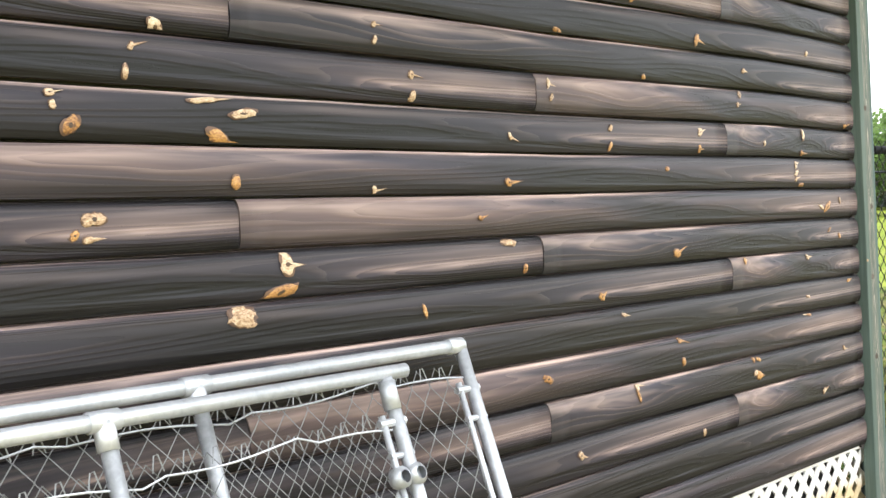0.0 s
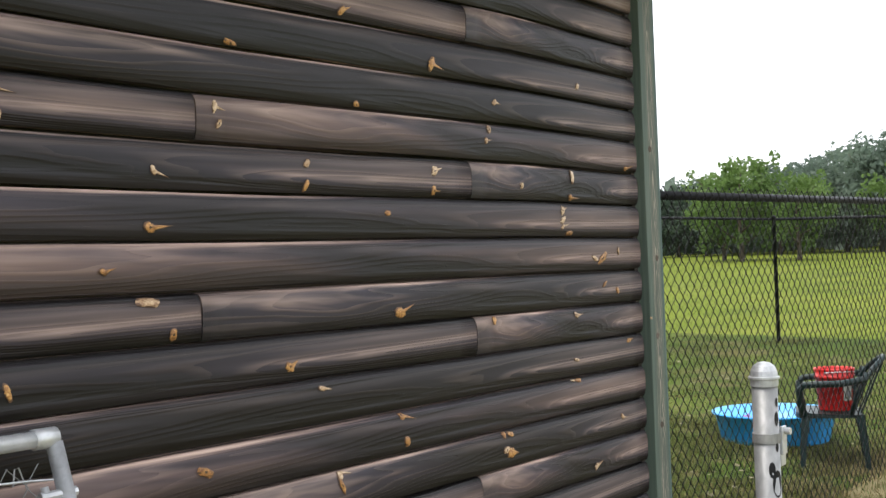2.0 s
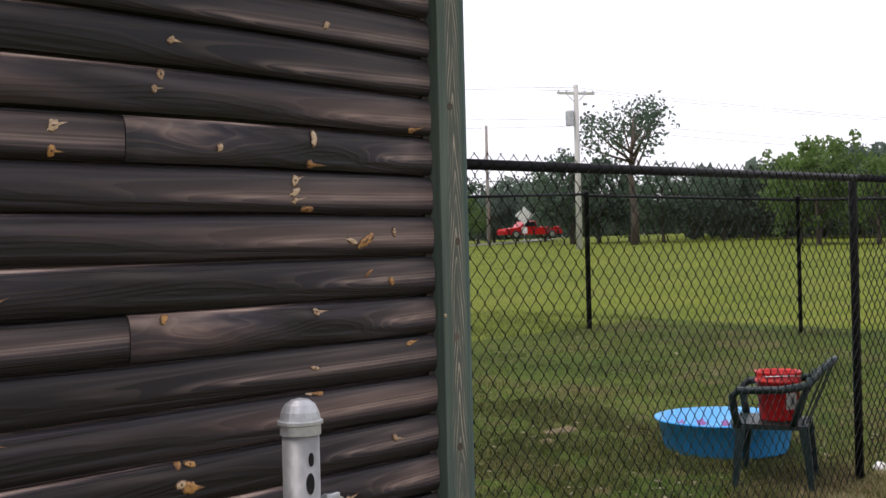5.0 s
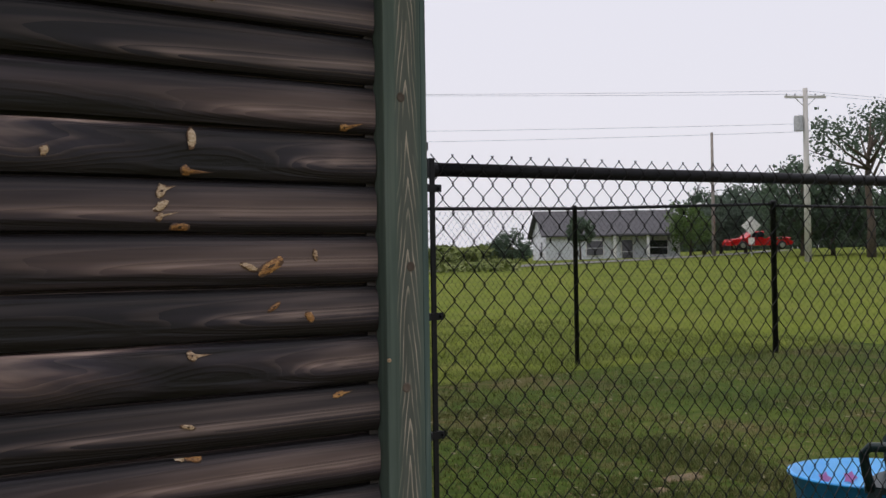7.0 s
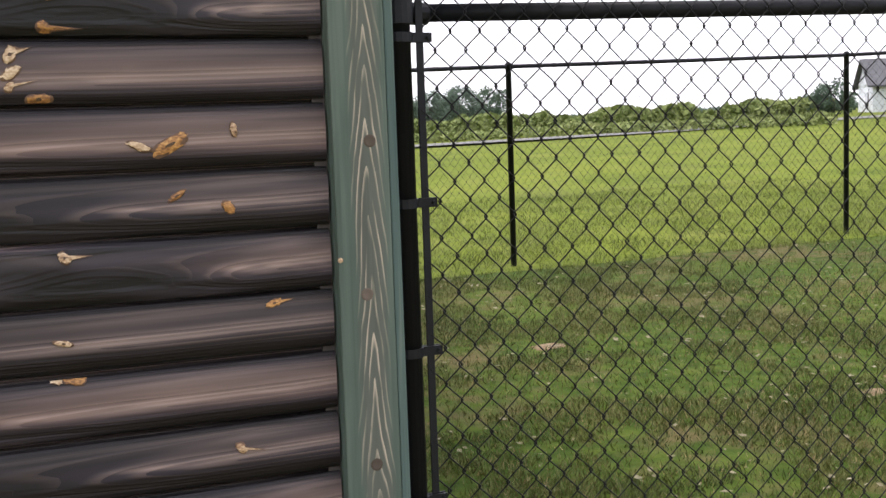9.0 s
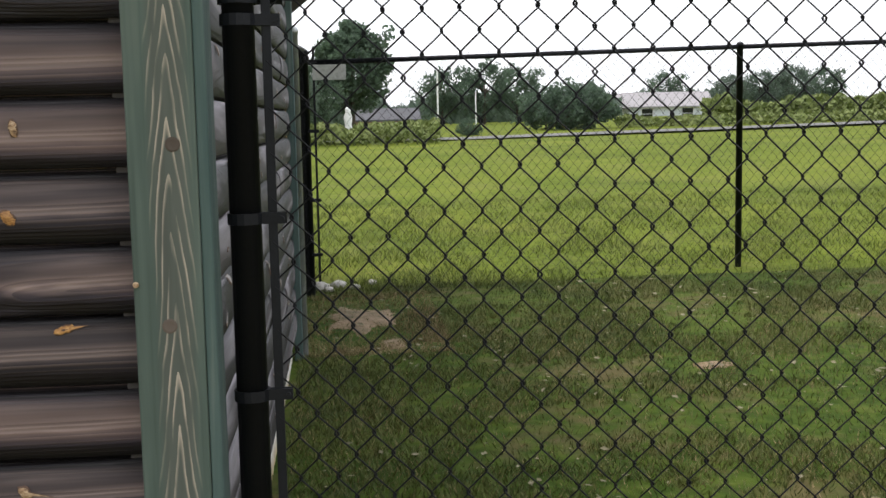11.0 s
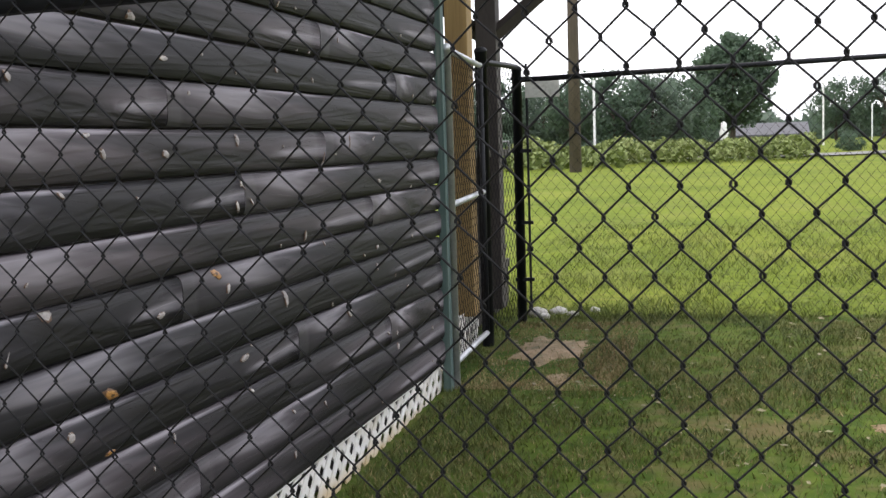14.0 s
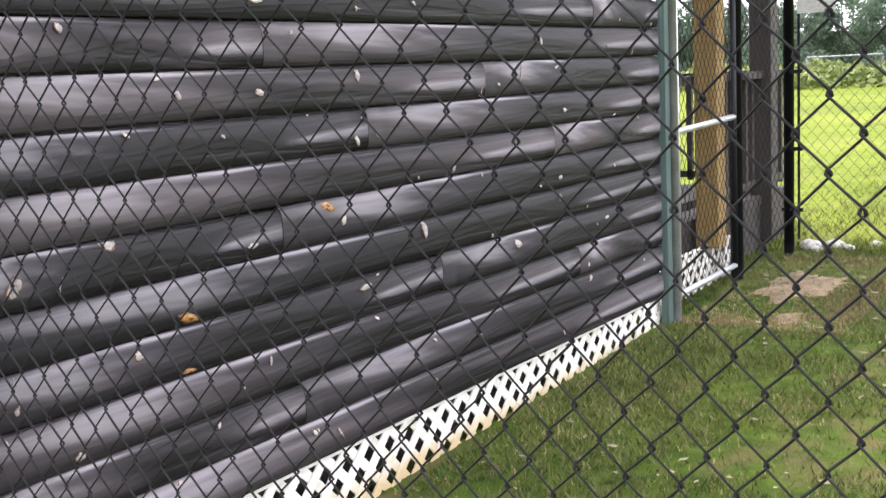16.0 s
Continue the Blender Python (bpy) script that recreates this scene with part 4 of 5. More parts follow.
part("collar", lathe([(0.0315, 0.865), (0.0345, 0.865), (0.0345, 0.888), (0.0315, 0.888)], 24), GALV_OLD, gpost)
bm = boxed(0.030, 0.060, -0.030, -0.022, 0.83, 0.90, bevel=0.002)
tube([(0.046, -0.045, 0.888), (0.046, -0.005, 0.888)], 0.009, 10, bm=bm)
part("hinge_strap", bm, GALV, gpost)
bm = boxed(0.033, 0.066, -0.024, 0.008, 0.80, 0.852, bevel=0.004)
part("hinge_block", bm, GALV, gpost)
for a, z, h in ((-138, 0.80, 0.020), (-112, 0.765, 0.034), (-100, 0.965, 0.012), (-104, 0.925, 0.018), (-120, 0.60, 0.026), (-108, 0.855, 0.012), (-95, 0.70, 0.020)):
    v = [(0.0322 * math.cos(radians(a + 24 * h / 0.03 * math.cos(q))), 0.0322 * math.sin(radians(a + 24 * h / 0.03 * math.cos(q))), z + h * math.sin(q)) for q in [2 * math.pi * i / 12 for i in range(12)]]
    link("stain", mesh_of("stain", v, [tuple(range(12))], BLACK_PAINT), gpost, "black paint blotch")

# ---- yard things ----
pool = thing("paddling_pool", "round blue plastic paddling pool on the grass", "paddling pool", pose(3.83, 0.93, height(3.83, 0.93)) @ Matrix.Diagonal((1, 1, 0.86, 1)))
PR = 0.445
bm = bmesh.new()
rows = []
for r, z in ((0.0, 0.012), (PR * 0.86, 0.0), (PR * 0.885, 0.015), (PR * 0.97, 0.225), (PR * 1.02, 0.235), (PR * 1.025, 0.250), (PR * 0.975, 0.252)):
    rows.append((r, z))
sides = 72
rings = []
for r, z in rows:
    ring = []
    for k in range(sides):
        flute = 1 - (0.012 if (k // 3) % 2 else 0.0) * (1 if 0.01 < z < 0.23 else 0)
        ring.append(bm.verts.new((r * flute * math.cos(2 * math.pi * k / sides), r * flute * math.sin(2 * math.pi * k / sides), z)) if r > 0 else None)
    rings.append(ring)
c0 = bm.verts.new((0, 0, 0.0))
for k in range(sides):
    j = (k + 1) % sides
    bm.faces.new((c0, rings[1][j], rings[1][k]))
    for a, b in zip(rings[1:], rings[2:]):
        bm.faces.new((a[k], a[j], b[j], b[k]))
part("shell", bm, POOL_BLUE, pool, smooth=True)
part("lining", lathe([(PR * 0.975, 0.251), (PR * 0.94, 0.225), (PR * 0.85, 0.02), (PR * 0.4, 0.016), (0, 0.016)], 48), POOL_INSIDE, pool, "pale blue lining", True)
for a, h, s in ((75, .13, .05), (95, .12, .04), (52, .13, .045), (28, .12, .04), (120, .13, .04)):
    v, R = [], PR * (0.85 + 0.09 * (h - 0.02) / 0.2) - 0.004
    for q in range(10):
        t = 2 * math.pi * q / 10
        rr = s * (1 if q % 2 else 0.6)
        aa = radians(a) + rr * math.cos(t) / R
        zz = h + rr * math.sin(t)
        rad = PR * (0.85 + 0.09 * (zz - 0.02) / 0.205) - 0.004
        v.append((rad * math.cos(aa), rad * math.sin(aa), zz))
    link("printed_shape", mesh_of("printed_shape", v, [tuple(range(10))], POOL_PINK), pool, "pink printed shape")

CH = (3.23, 0.29)
chair = thing("garden_chair", "dark green moulded plastic garden armchair", "chair", pose(CH[0], CH[1], height(*CH), 0, 0, 20) @ Matrix.Diagonal((0.88, 0.88, 0.88, 1)))
# local +y is the front of the seat
def leg(x0, y0, x1, y1, z1):
    bm = bmesh.new()
    for z, x, y, w in ((0.0, x0, y0, 0.022), (0.2, x0 * .6 + x1 * .4, y0 * .6 + y1 * .4, 0.028), (z1, x1, y1, 0.038)):
        for sx, sy in ((-1, -1), (1, -1), (1, 1), (-1, 1)):
            bm.verts.new((x + sx * w, y + sy * w * 0.8, z))
    bm.verts.ensure_lookup_table()
    v = bm.verts
    for r in (0, 4):
        for k in range(4):
            bm.faces.new((v[r + k], v[r + (k + 1) % 4], v[r + 4 + (k + 1) % 4], v[r + 4 + k]))
    bm.faces.new((v[3], v[2], v[1], v[0]))
    bm.faces.new(v[8:12])
    part("leg", bm, CHAIR_GREEN, chair)
leg(-0.27, 0.24, -0.22, 0.20, 0.40)
leg(0.27, 0.24, 0.22, 0.20, 0.40)
leg(-0.22, -0.225, -0.20, -0.18, 0.40)
leg(0.22, -0.225, 0.20, -0.18, 0.40)
bm = bmesh.new()
seat = [(-0.25, 0.25), (-0.15, 0.275), (0.15, 0.275), (0.25, 0.25), (0.23, -0.21), (-0.23, -0.21)]
lo = [bm.verts.new((x, y, 0.375)) for x, y in seat]
hi = [bm.verts.new((x, y, 0.415 if y > 0 else 0.395)) for x, y in seat]
bm.faces.new(lo[::-1]), bm.faces.new(hi)
for k in range(6):
    bm.faces.new((lo[k], lo[(k + 1) % 6], hi[(k + 1) % 6], hi[k]))
part("seat", bm, CHAIR_GREEN, chair)
def back_at(x, z):
    return -0.20 - (z - 0.40) * 0.42 + 0.10 * (abs(x) / 0.25) ** 2
rim = []
for k in range(17):
    t = math.pi * k / 16
    x, z = 0.245 * math.cos(t), 0.54 + 0.27 * math.sin(t) ** 0.75
    rim.append((x, back_at(x, z), z))
rim = [(0.225, back_at(0.225, 0.40), 0.40)] + rim + [(-0.225, back_at(-0.225, 0.40), 0.40)]
part("back_frame", tube(rim, 0.020, 8), CHAIR_GREEN, chair, smooth=True)
for x in (-0.15, -0.09, -0.03, 0.03, 0.09, 0.15):
    top = 0.54 + 0.26 * math.sin(math.acos(x / 0.245)) ** 0.75
    bm = bmesh.new()
    v = [bm.verts.new((x + s * 0.019, back_at(x, z) + d, z)) for z in (0.40, (0.4 + top) / 2, top) for s, d in ((-1, 0), (1, 0), (1, -0.009), (-1, -0.009))]
    for r in (0, 4):
        for k in range(4):
            bm.faces.new((v[r + k], v[r + (k + 1) % 4], v[r + 4 + (k + 1) % 4], v[r + 4 + k]))
    part("slat", bm, CHAIR_GREEN, chair)
for s in (-1, 1):
    pts = [(s * 0.245, back_at(0.245, 0.70), 0.70), (s * 0.28, -0.22, 0.665), (s * 0.295, -0.05, 0.635), (s * 0.30, 0.12, 0.632), (s * 0.295, 0.21, 0.625), (s * 0.285, 0.245, 0.59), (s * 0.262, 0.235, 0.48), (s * 0.24, 0.215, 0.39)]
    part("armrest", tube(pts, 0.026, 8), CHAIR_GREEN, chair, smooth=True)

bucket = thing("bucket", "bright red plastic bucket standing on the garden chair", "bucket", chair.matrix_world @ pose(0.0, -0.015, 0.412))
part("body", lathe([(0, 0.004), (0.118, 0.0), (0.122, 0.01), (0.138, 0.24), (0.147, 0.242), (0.148, 0.262), (0.143, 0.264), (0.147, 0.30), (0.151, 0.312), (0.146, 0.316), (0.136, 0.30), (0.118, 0.02), (0, 0.02)], 36), BUCKET_RED, bucket, smooth=True)
pts = [(0.149 * math.cos(radians(a)), 0.149 * math.sin(radians(a)), 0.275 + 0.02 * math.cos(radians(a - 200))) for a in range(150, 332, 12)]
part("bail", tube(pts, 0.0035, 6), CHROME, bucket, "wire bail")
v = []
for zz in (0.075, 0.185):
    for a in (206, 218, 230, 242):
        rr = 0.1255 + 0.016 * (zz / 0.24)
        v.append((rr * math.cos(radians(a)), rr * math.sin(radians(a)), zz))
link("paper_label", mesh_of("paper_label", v, [(0, 4, 5, 1), (1, 5, 6, 2), (2, 6, 7, 3)], LABEL_GREY), bucket, "faded paper label")
v = []
for q in range(12):
    a, zz = 224 + 8 * math.cos(q * math.pi / 6), 0.13 + 0.03 * math.sin(q * math.pi / 6)
    v.append((0.137 * math.cos(radians(a)), 0.137 * math.sin(radians(a)), zz))
link("printed_mark", mesh_of("printed_mark", v, [tuple(range(12))], BOARD_GREY), bucket)

gb = height(6.2, 0.8)
bench = thing("low_bench", "low bench with a weathered tan slab top", "bench", pose(7.3, 0.78, gb, 0, 0, 12))
part("top", boxed(-0.6, 0.7, -0.2, 0.2, 0.24, 0.30, bevel=0.012), SLAB_TAN, bench)
for x in (-0.4, 0.5):
    part("leg", boxed(x - 0.06, x + 0.06, -0.16, 0.16, -0.03, 0.24, bevel=0.01), SLAB_TAN, bench)
board = thing("leaning_board", "grey plastic board leaning towards the bench", "board", pose(5.35, 0.06, height(5.3, .06), 0, 26, -6))
part("sheet", boxed(0.0, 0.03, -0.16, 0.28, -0.02, 0.56, bevel=0.004), BOARD_GREY, board)


def stone(x, y, s, label, seed, mat):
    rnd = random.Random(seed)
    bm = bmesh.new()
    bmesh.ops.create_icosphere(bm, subdivisions=2, radius=1)
    for v in bm.verts:
        v.co *= 1 + 0.25 * noise.noise(v.co * 1.7 + Vector((seed, 0, 0)))
        v.co = Vector((v.co.x * s, v.co.y * s * 0.8, v.co.z * s * 0.55))
    ob = part("stone", bm, mat, None, smooth=True)
    ob.matrix_world = pose(x, y, height(x, y) + s * 0.2, 0, 0, rnd.uniform(0, 360))
    tagged(ob, label, "stone", "stones by the fence")


for i, (x, y, s) in enumerate(((0.20, 6.52, .09), (0.34, 6.60, .07), (0.46, 6.5, .05), (0.27, 6.42, .05), (0.60, 6.66, .045))):
    stone(x, y, s, "pale rough stone at the foot of the fence post", i, STONE)
for i, (x, y, s) in enumerate(((3.98, -0.02, .05), (4.07, 0.02, .035))):
    stone(x, y, s, "small white rag-like lump on the grass", 20 + i, HOUSE_WHITE)


def soil_patch(cx, cy, rx, ry, seed):
    v = [(cx, cy, height(cx, cy) + 0.02)]
    n = 72
    for f, lift in ((0.5, 0.012), (0.85, 0.005), (1.1, -0.02)):
        for k in range(n):
            t = 2 * math.pi * k / n
            c, q = math.cos(t), math.sin(t)
            w = f * (1 + 0.45 * noise.noise(Vector((c * 1.6 + seed, q * 1.6, 0))) + 0.35 * noise.noise(Vector((c * 6 + seed, q * 6, 3))))
            x, y = cx + rx * w * math.cos(t), cy + ry * w * math.sin(t)
            v.append((x, y, height(x, y) + lift))
    f = []
    for k in range(n):
        j = (k + 1) % n
        f.append((0, 1 + k, 1 + j))
        f += [(1 + r * n + k, 1 + (r + 1) * n + k, 1 + (r + 1) * n + j, 1 + r * n + j) for r in range(2)]
    tagged(link("bare_soil", mesh_of("bare_soil", v, f, SOIL, True)), "bare trodden clay patch in the lawn", "bare soil", kind="structure")


soil_patch(0.48, 5.25, 0.24, 0.42, 1)
soil_patch(0.66, 4.45, 0.10, 0.16, 3)
soil_patch(3.62, 2.1, 0.17, 0.09, 5)
soil_patch(3.25, 1.95, 0.08, 0.05, 9)
soil_patch(2.3, 3.6, 0.12, 0.08, 12)


# ---- grass blades ----
STRAW = material("straw_blade", [(0.10, 0.075, 0.03), (0.24, 0.18, 0.085), (0.42, 0.33, 0.18)], (2, 2, 2), (30, 30, 30), 0.85, 0, vary=0.0, detail=0.6)


def blades(name, count, area, h, seed, label, mat=BLADE):
    rnd = np.random.RandomState(seed)
    x0, x1, y0, y1 = area
    verts, faces = [], []
    made = 0
    while made < count:
        y = y0 + (y1 - y0) * rnd.rand() ** 1.3
        x = x0 + (x1 - x0) * rnd.rand()
        if x < 0.12 and -0.02 < y < 4.3:
            continue
        d = noise.noise(Vector((x * 1.3, y * 1.3, 4.0))) + 0.5 * noise.noise(Vector((x * 4, y * 4, 9.0)))
        if d < -0.10 and rnd.rand() < 0.75:
            continue
        if ((x - 0.5) / 0.34) ** 2 + ((y - 5.1) / 0.75) ** 2 < 1 and rnd.rand() < 0.6:
            continue
        z = height(x, y)
        hh = h * (0.5 + rnd.rand()) * (1.15 if d > 0.2 else 0.85)
        a, lean, la = rnd.rand() * 6.28, hh * (0.3 + 0.9 * rnd.rand()), rnd.rand() * 6.28
        w = 0.0018 + 0.0024 * rnd.rand()
        cx, sx = math.cos(a) * w, math.sin(a) * w
        i = len(verts)
        verts += [(x - cx, y - sx, z - 0.004), (x + cx, y + sx, z - 0.004), (x + math.cos(la) * lean, y + math.sin(la) * lean, z + hh)]
        faces.append((i, i + 1, i + 2))
        made += 1
    tagged(link(name, mesh_of(name, verts, faces, mat)), label, "grass", kind="stuff")


blades("grass", 120000, (-0.3, 4.6, 0.15, 6.5), 0.030, 1, "short patchy lawn grass in the yard")
blades("dry_grass", 22000, (-0.3, 5.5, 0.15, 5.0), 0.020, 7, "dry straw-coloured grass scattered through the lawn", STRAW)
blades("dry_grass", 40000, (2.2, 8.5, -0.75, 0.35), 0.030, 21, "dry straw-coloured grass along the foot of the fence", STRAW)
blades("grass", 30000, (2.2, 8.5, -0.75, 0.35), 0.035, 22, "yellow-green grass along the foot of the fence")
blades("dry_grass", 9000, (0.15, 1.0, 4.2, 6.2), 0.022, 23, "trampled dry grass beside the clay patch", STRAW)
blades("grass", 60000, (3.5, 11.5, -0.5, 6.5), 0.034, 2, "mown lawn grass round the pool and chair")
blades("grass", 60000, (-0.5, 12, 6.35, 13.5), 0.055, 3, "longer bright field grass beyond the fence", FIELD_BLADE)


def litter(count, area, seed):
    """Small pale fallen leaves and clippings lying flat on the turf, some curled up at one side."""
    rnd = np.random.RandomState(seed)
    x0, x1, y0, y1 = area
    verts, faces = [], []
    while len(faces) < count:
        x, y = x0 + (x1 - x0) * rnd.rand(), y0 + (y1 - y0) * rnd.rand()
        if noise.noise(Vector((x * 1.1, y * 1.1, 2.0))) + 0.6 * rnd.rand() < 0.2:
            continue
        z, a, s = height(x, y) + 0.022, rnd.rand() * 6.28, 0.010 + 0.020 * rnd.rand() ** 2
        c, d, lift = math.cos(a) * s, math.sin(a) * s, 0.6 * s * rnd.rand()
        i = len(verts)
        verts += [(x - c, y - d, z), (x + d * 0.45, y - c * 0.45, z + lift), (x + c, y + d, z + lift * 0.6), (x - d * 0.5, y + c * 0.5, z)]
        faces.append((i, i + 1, i + 2, i + 3))
    tagged(link("fallen_leaves", mesh_of("fallen_leaves", verts, faces, LITTER)), "pale dry leaves and clippings scattered over the lawn", "leaves", kind="stuff")


LITTER = material("dry_leaf", [(0.09, 0.08, 0.040), (0.17, 0.15, 0.085), (0.30, 0.27, 0.18)], (3, 3, 3), (40, 40, 40), 0.8, 0, vary=0.0, detail=0.6)
litter(1500, (0.2, 9.0, 0.2, 6.4), 31)


# ---- trees ----
def tree(name, label, h, w, seed, leaf, clumps=60, per=34, leaf_size=0.16, trunk_part=0.3, open_crown=False, trunk_r=None):
    t = thing(name, label, "tree", group="trees")
    rnd = random.Random(seed)
    r0 = trunk_r or h * 0.022
    bm = tube([(0, 0, -0.3), (0.03 * h * 0.2, 0, h * 0.2), (0, 0.02 * h, h * 0.45), (0.02 * h, 0, h * 0.8)], r0, 8, radii=[r0 * 1.25, r0, r0 * 0.7, r0 * 0.15])
    tips = []
    for k in range(11):
        a, z0 = rnd.uniform(0, 6.28), h * rnd.uniform(trunk_part, 0.62)
        rr = w * 0.5 * rnd.uniform(0.5, 0.95)
        end = Vector((rr * math.cos(a), rr * math.sin(a), min(h * 0.95, z0 + h * rnd.uniform(0.12, 0.34))))
        mid = Vector((end.x * 0.45, end.y * 0.45, (z0 * 0.6 + end.z * 0.4)))
        tube([(0, 0, z0), mid, end], r0 * 0.4, 5, bm=bm, radii=[r0 * 0.45, r0 * 0.28, r0 * 0.08])
        tips += [end, mid * 0.5 + end * 0.5]
    part("trunk", bm, BARK, t, smooth=True)
    rs = np.random.RandomState(seed)
    verts, faces = [], []
    for k in range(clumps):
        if open_crown or k < len(tips):
            c = np.array(tips[k % len(tips)]) + rs.normal(0, 0.045 * w, 3)
        else:
            while True:
                p = rs.uniform(-1, 1, 3)
                if np.dot(p, p) < 1 and (np.dot(p, p) > 0.2):
                    break
            zc = trunk_part * 0.8 + (1 - trunk_part * 0.8) * 0.5
            half = (1 - trunk_part * 0.8) * 0.5
            squeeze = 1 - 0.35 * max(0.0, p[2])
            c = np.array((p[0] * w * 0.46 * squeeze, p[1] * w * 0.46 * squeeze, h * (zc + half * 0.9 * p[2])))
        cr = w * rs.uniform(0.07, 0.13)
        for q in range(per):
            o = rs.normal(0, 1, 3)
            o = o / np.linalg.norm(o) * cr * rs.rand() ** 0.4
            n1 = rs.normal(0, 1, 3)
            n1 /= np.linalg.norm(n1)
            n2 = np.cross(n1, rs.normal(0, 1, 3))
            n2 /= np.linalg.norm(n2)
            s = leaf_size * rs.uniform(0.6, 1.3)
            b = c + o
            i = len(verts)
            verts += [tuple(b + n1 * s), tuple(b + n2 * s * 0.6), tuple(b - n1 * s * 0.9), tuple(b - n2 * s * 0.6)]
            faces.append((i, i + 1, i + 2, i + 3))
    link("crown", mesh_of("crown", verts, faces, leaf), t)
    return t


def at(az, d, ex=0.0, ey=-2.0):
    x, y = ex + d * math.sin(radians(az)), ey + d * math.cos(radians(az))
    return x, y


def stand(src, az, d, size, turn, label=""):
    x, y = at(az, d)
    ob = copy_thing(src, Matrix.Translation((x, y, height(x, y) - 0.1)) @ Matrix.Rotation(radians(turn), 4, "Z") @ Matrix.Diagonal((size, size, size, 1)))
    return tagged(ob, label)


def stay(src, az, d, turn=0):
    x, y = at(az, d)
    src.matrix_world = pose(x, y, height(x, y) - 0.1, 0, 0, turn)


big = tree("tree", "large dark round-crowned tree at the field edge", 7.2, 5.6, 11, LEAF_DARK, 260, 46, 0.17, 0.2)
stay(big, 0.9, 74)
airy = tree("tree", "tall open-crowned tree with thin foliage", 11.2, 8.2, 12, LEAF_DARK, 70, 26, 0.15, 0.42, open_crown=True)
stay(airy, 57.3, 75)
dark = tree("tree", "dense dark green tree in the tree line", 7.2, 7.0, 13, LEAF_DARK, 130, 40, 0.17, 0.12)
stay(dark, 54.2, 84)
dark2 = tree("tree", "broad dark green tree in the tree line", 6.8, 8.0, 14, LEAF_HAZE, 140, 40, 0.18, 0.10)
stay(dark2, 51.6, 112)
light = tree("tree", "light green young tree in front of the woods", 6.2, 5.6, 15, LEAF_LIGHT, 100, 40, 0.15, 0.15)
stay(light, 66.2, 62)
bush = tree("bush", "rounded green bush at the field edge", 2.4, 3.6, 16, LEAF_DARK, 80, 34, 0.11, 0.0)
tagged(bush, category="bush", group="bushes")
stay(bush, 11.6, 56)
topiary = tree("tree", "small clipped round tree beside the house", 3.6, 2.5, 17, LEAF_DARK, 70, 40, 0.10, 0.36)
stay(topiary, 43.4, 90)

rt = random.Random(8)
for az, d, s in ((49.6, 108, .9), (50.4, 110, .8), (53.0, 108, .9), (55.6, 86, .95), (57.2, 90, .9), (58.8, 84, 1.0), (60.4, 88, .95), (61.8, 84, .92), (63.4, 82, 1.0), (64.8, 84, 1.1), (66.6, 86, 1.15), (68.4, 82, 1.2),
                 (70.0, 84, 1.3), (71.6, 80, 1.35), (73.2, 78, 1.5), (75.0, 78, 1.45), (77.0, 80, 1.4), (79.0, 80, 1.3), (81, 80, 1.3)):
    stand(dark if rt.random() < 0.5 else dark2, az, d + rt.uniform(-3, 3), s * (0.8 if az > 56 else 1.0), rt.uniform(0, 360))
for az, d, s in ((65.4, 66, .9), (69.0, 60, .8), (74.5, 62, 1.0), (48.9, 96, .75)):
    stand(light, az, d, s, rt.uniform(0, 360))
for az, d, s in ((-2.6, 62, .62), (-1.2, 64, .58), (-4.4, 60, .60), (-6.2, 62, .62), (-8.0, 64, .60), (-10.0, 64, .60), (-12.0, 66, .62), (-14.2, 66, .58), (-16.5, 68, .62), (-19, 68, .66), (-22, 70, .7), (-25, 70, .7),
                 (5.3, 100, .72), (7.4, 98, .78), (9.0, 102, .74), (16.2, 150, .8), (19.2, 150, .72), (20.6, 155, .8), (22.2, 150, .85), (23.6, 160, .8)):
    stand(dark if rt.random() < 0.5 else dark2, az, d, s, rt.uniform(0, 360))
for az, d, s in ((10.6, 58, .85), (12.7, 57, .95), (-3.0, 48, .35), (-9.2, 46, .5), (-7.6, 45, .4), (6.8, 50, .35), (40.0, 92, 1.1), (38.8, 96, .7), (39.4, 95, .6), (-13.0, 44, .6), (-15.2, 46, .7)):
    stand(bush, az, d, s, rt.uniform(0, 360))


def belt(name, az0, az1, d0, d1, h, seed, mat, label, n=9000, size=0.5, category="woods"):
    """A far strip of growth: leaves heaped in uneven mounds."""
    rs = np.random.RandomState(seed)
    verts, faces = [], []
    for k in range(n):
        az = az0 + (az1 - az0) * rs.rand()
        x, y = at(az, d0 + (d1 - d0) * rs.rand())
        top = h * (0.55 + 0.55 * noise.noise(Vector((az * 0.45, seed, 0))) + 0.3 * noise.noise(Vector((az * 1.7, seed, 5))) + 0.25)
        z = height(x, y) + max(0.2, top) * rs.rand() ** 0.7
        n1 = rs.normal(0, 1, 3)
        n1 /= np.linalg.norm(n1)
        n2 = np.cross(n1, rs.normal(0, 1, 3))
        n2 /= np.linalg.norm(n2)
        s = size * rs.uniform(0.5, 1.3)
        b = np.array((x, y, z))
        i = len(verts)
        verts += [tuple(b + n1 * s), tuple(b + n2 * s * 0.6), tuple(b - n1 * s), tuple(b - n2 * s * 0.6)]
        faces.append((i, i + 1, i + 2, i + 3))
    tagged(link(name, mesh_of(name, verts, faces, mat)), label, category, kind="stuff")


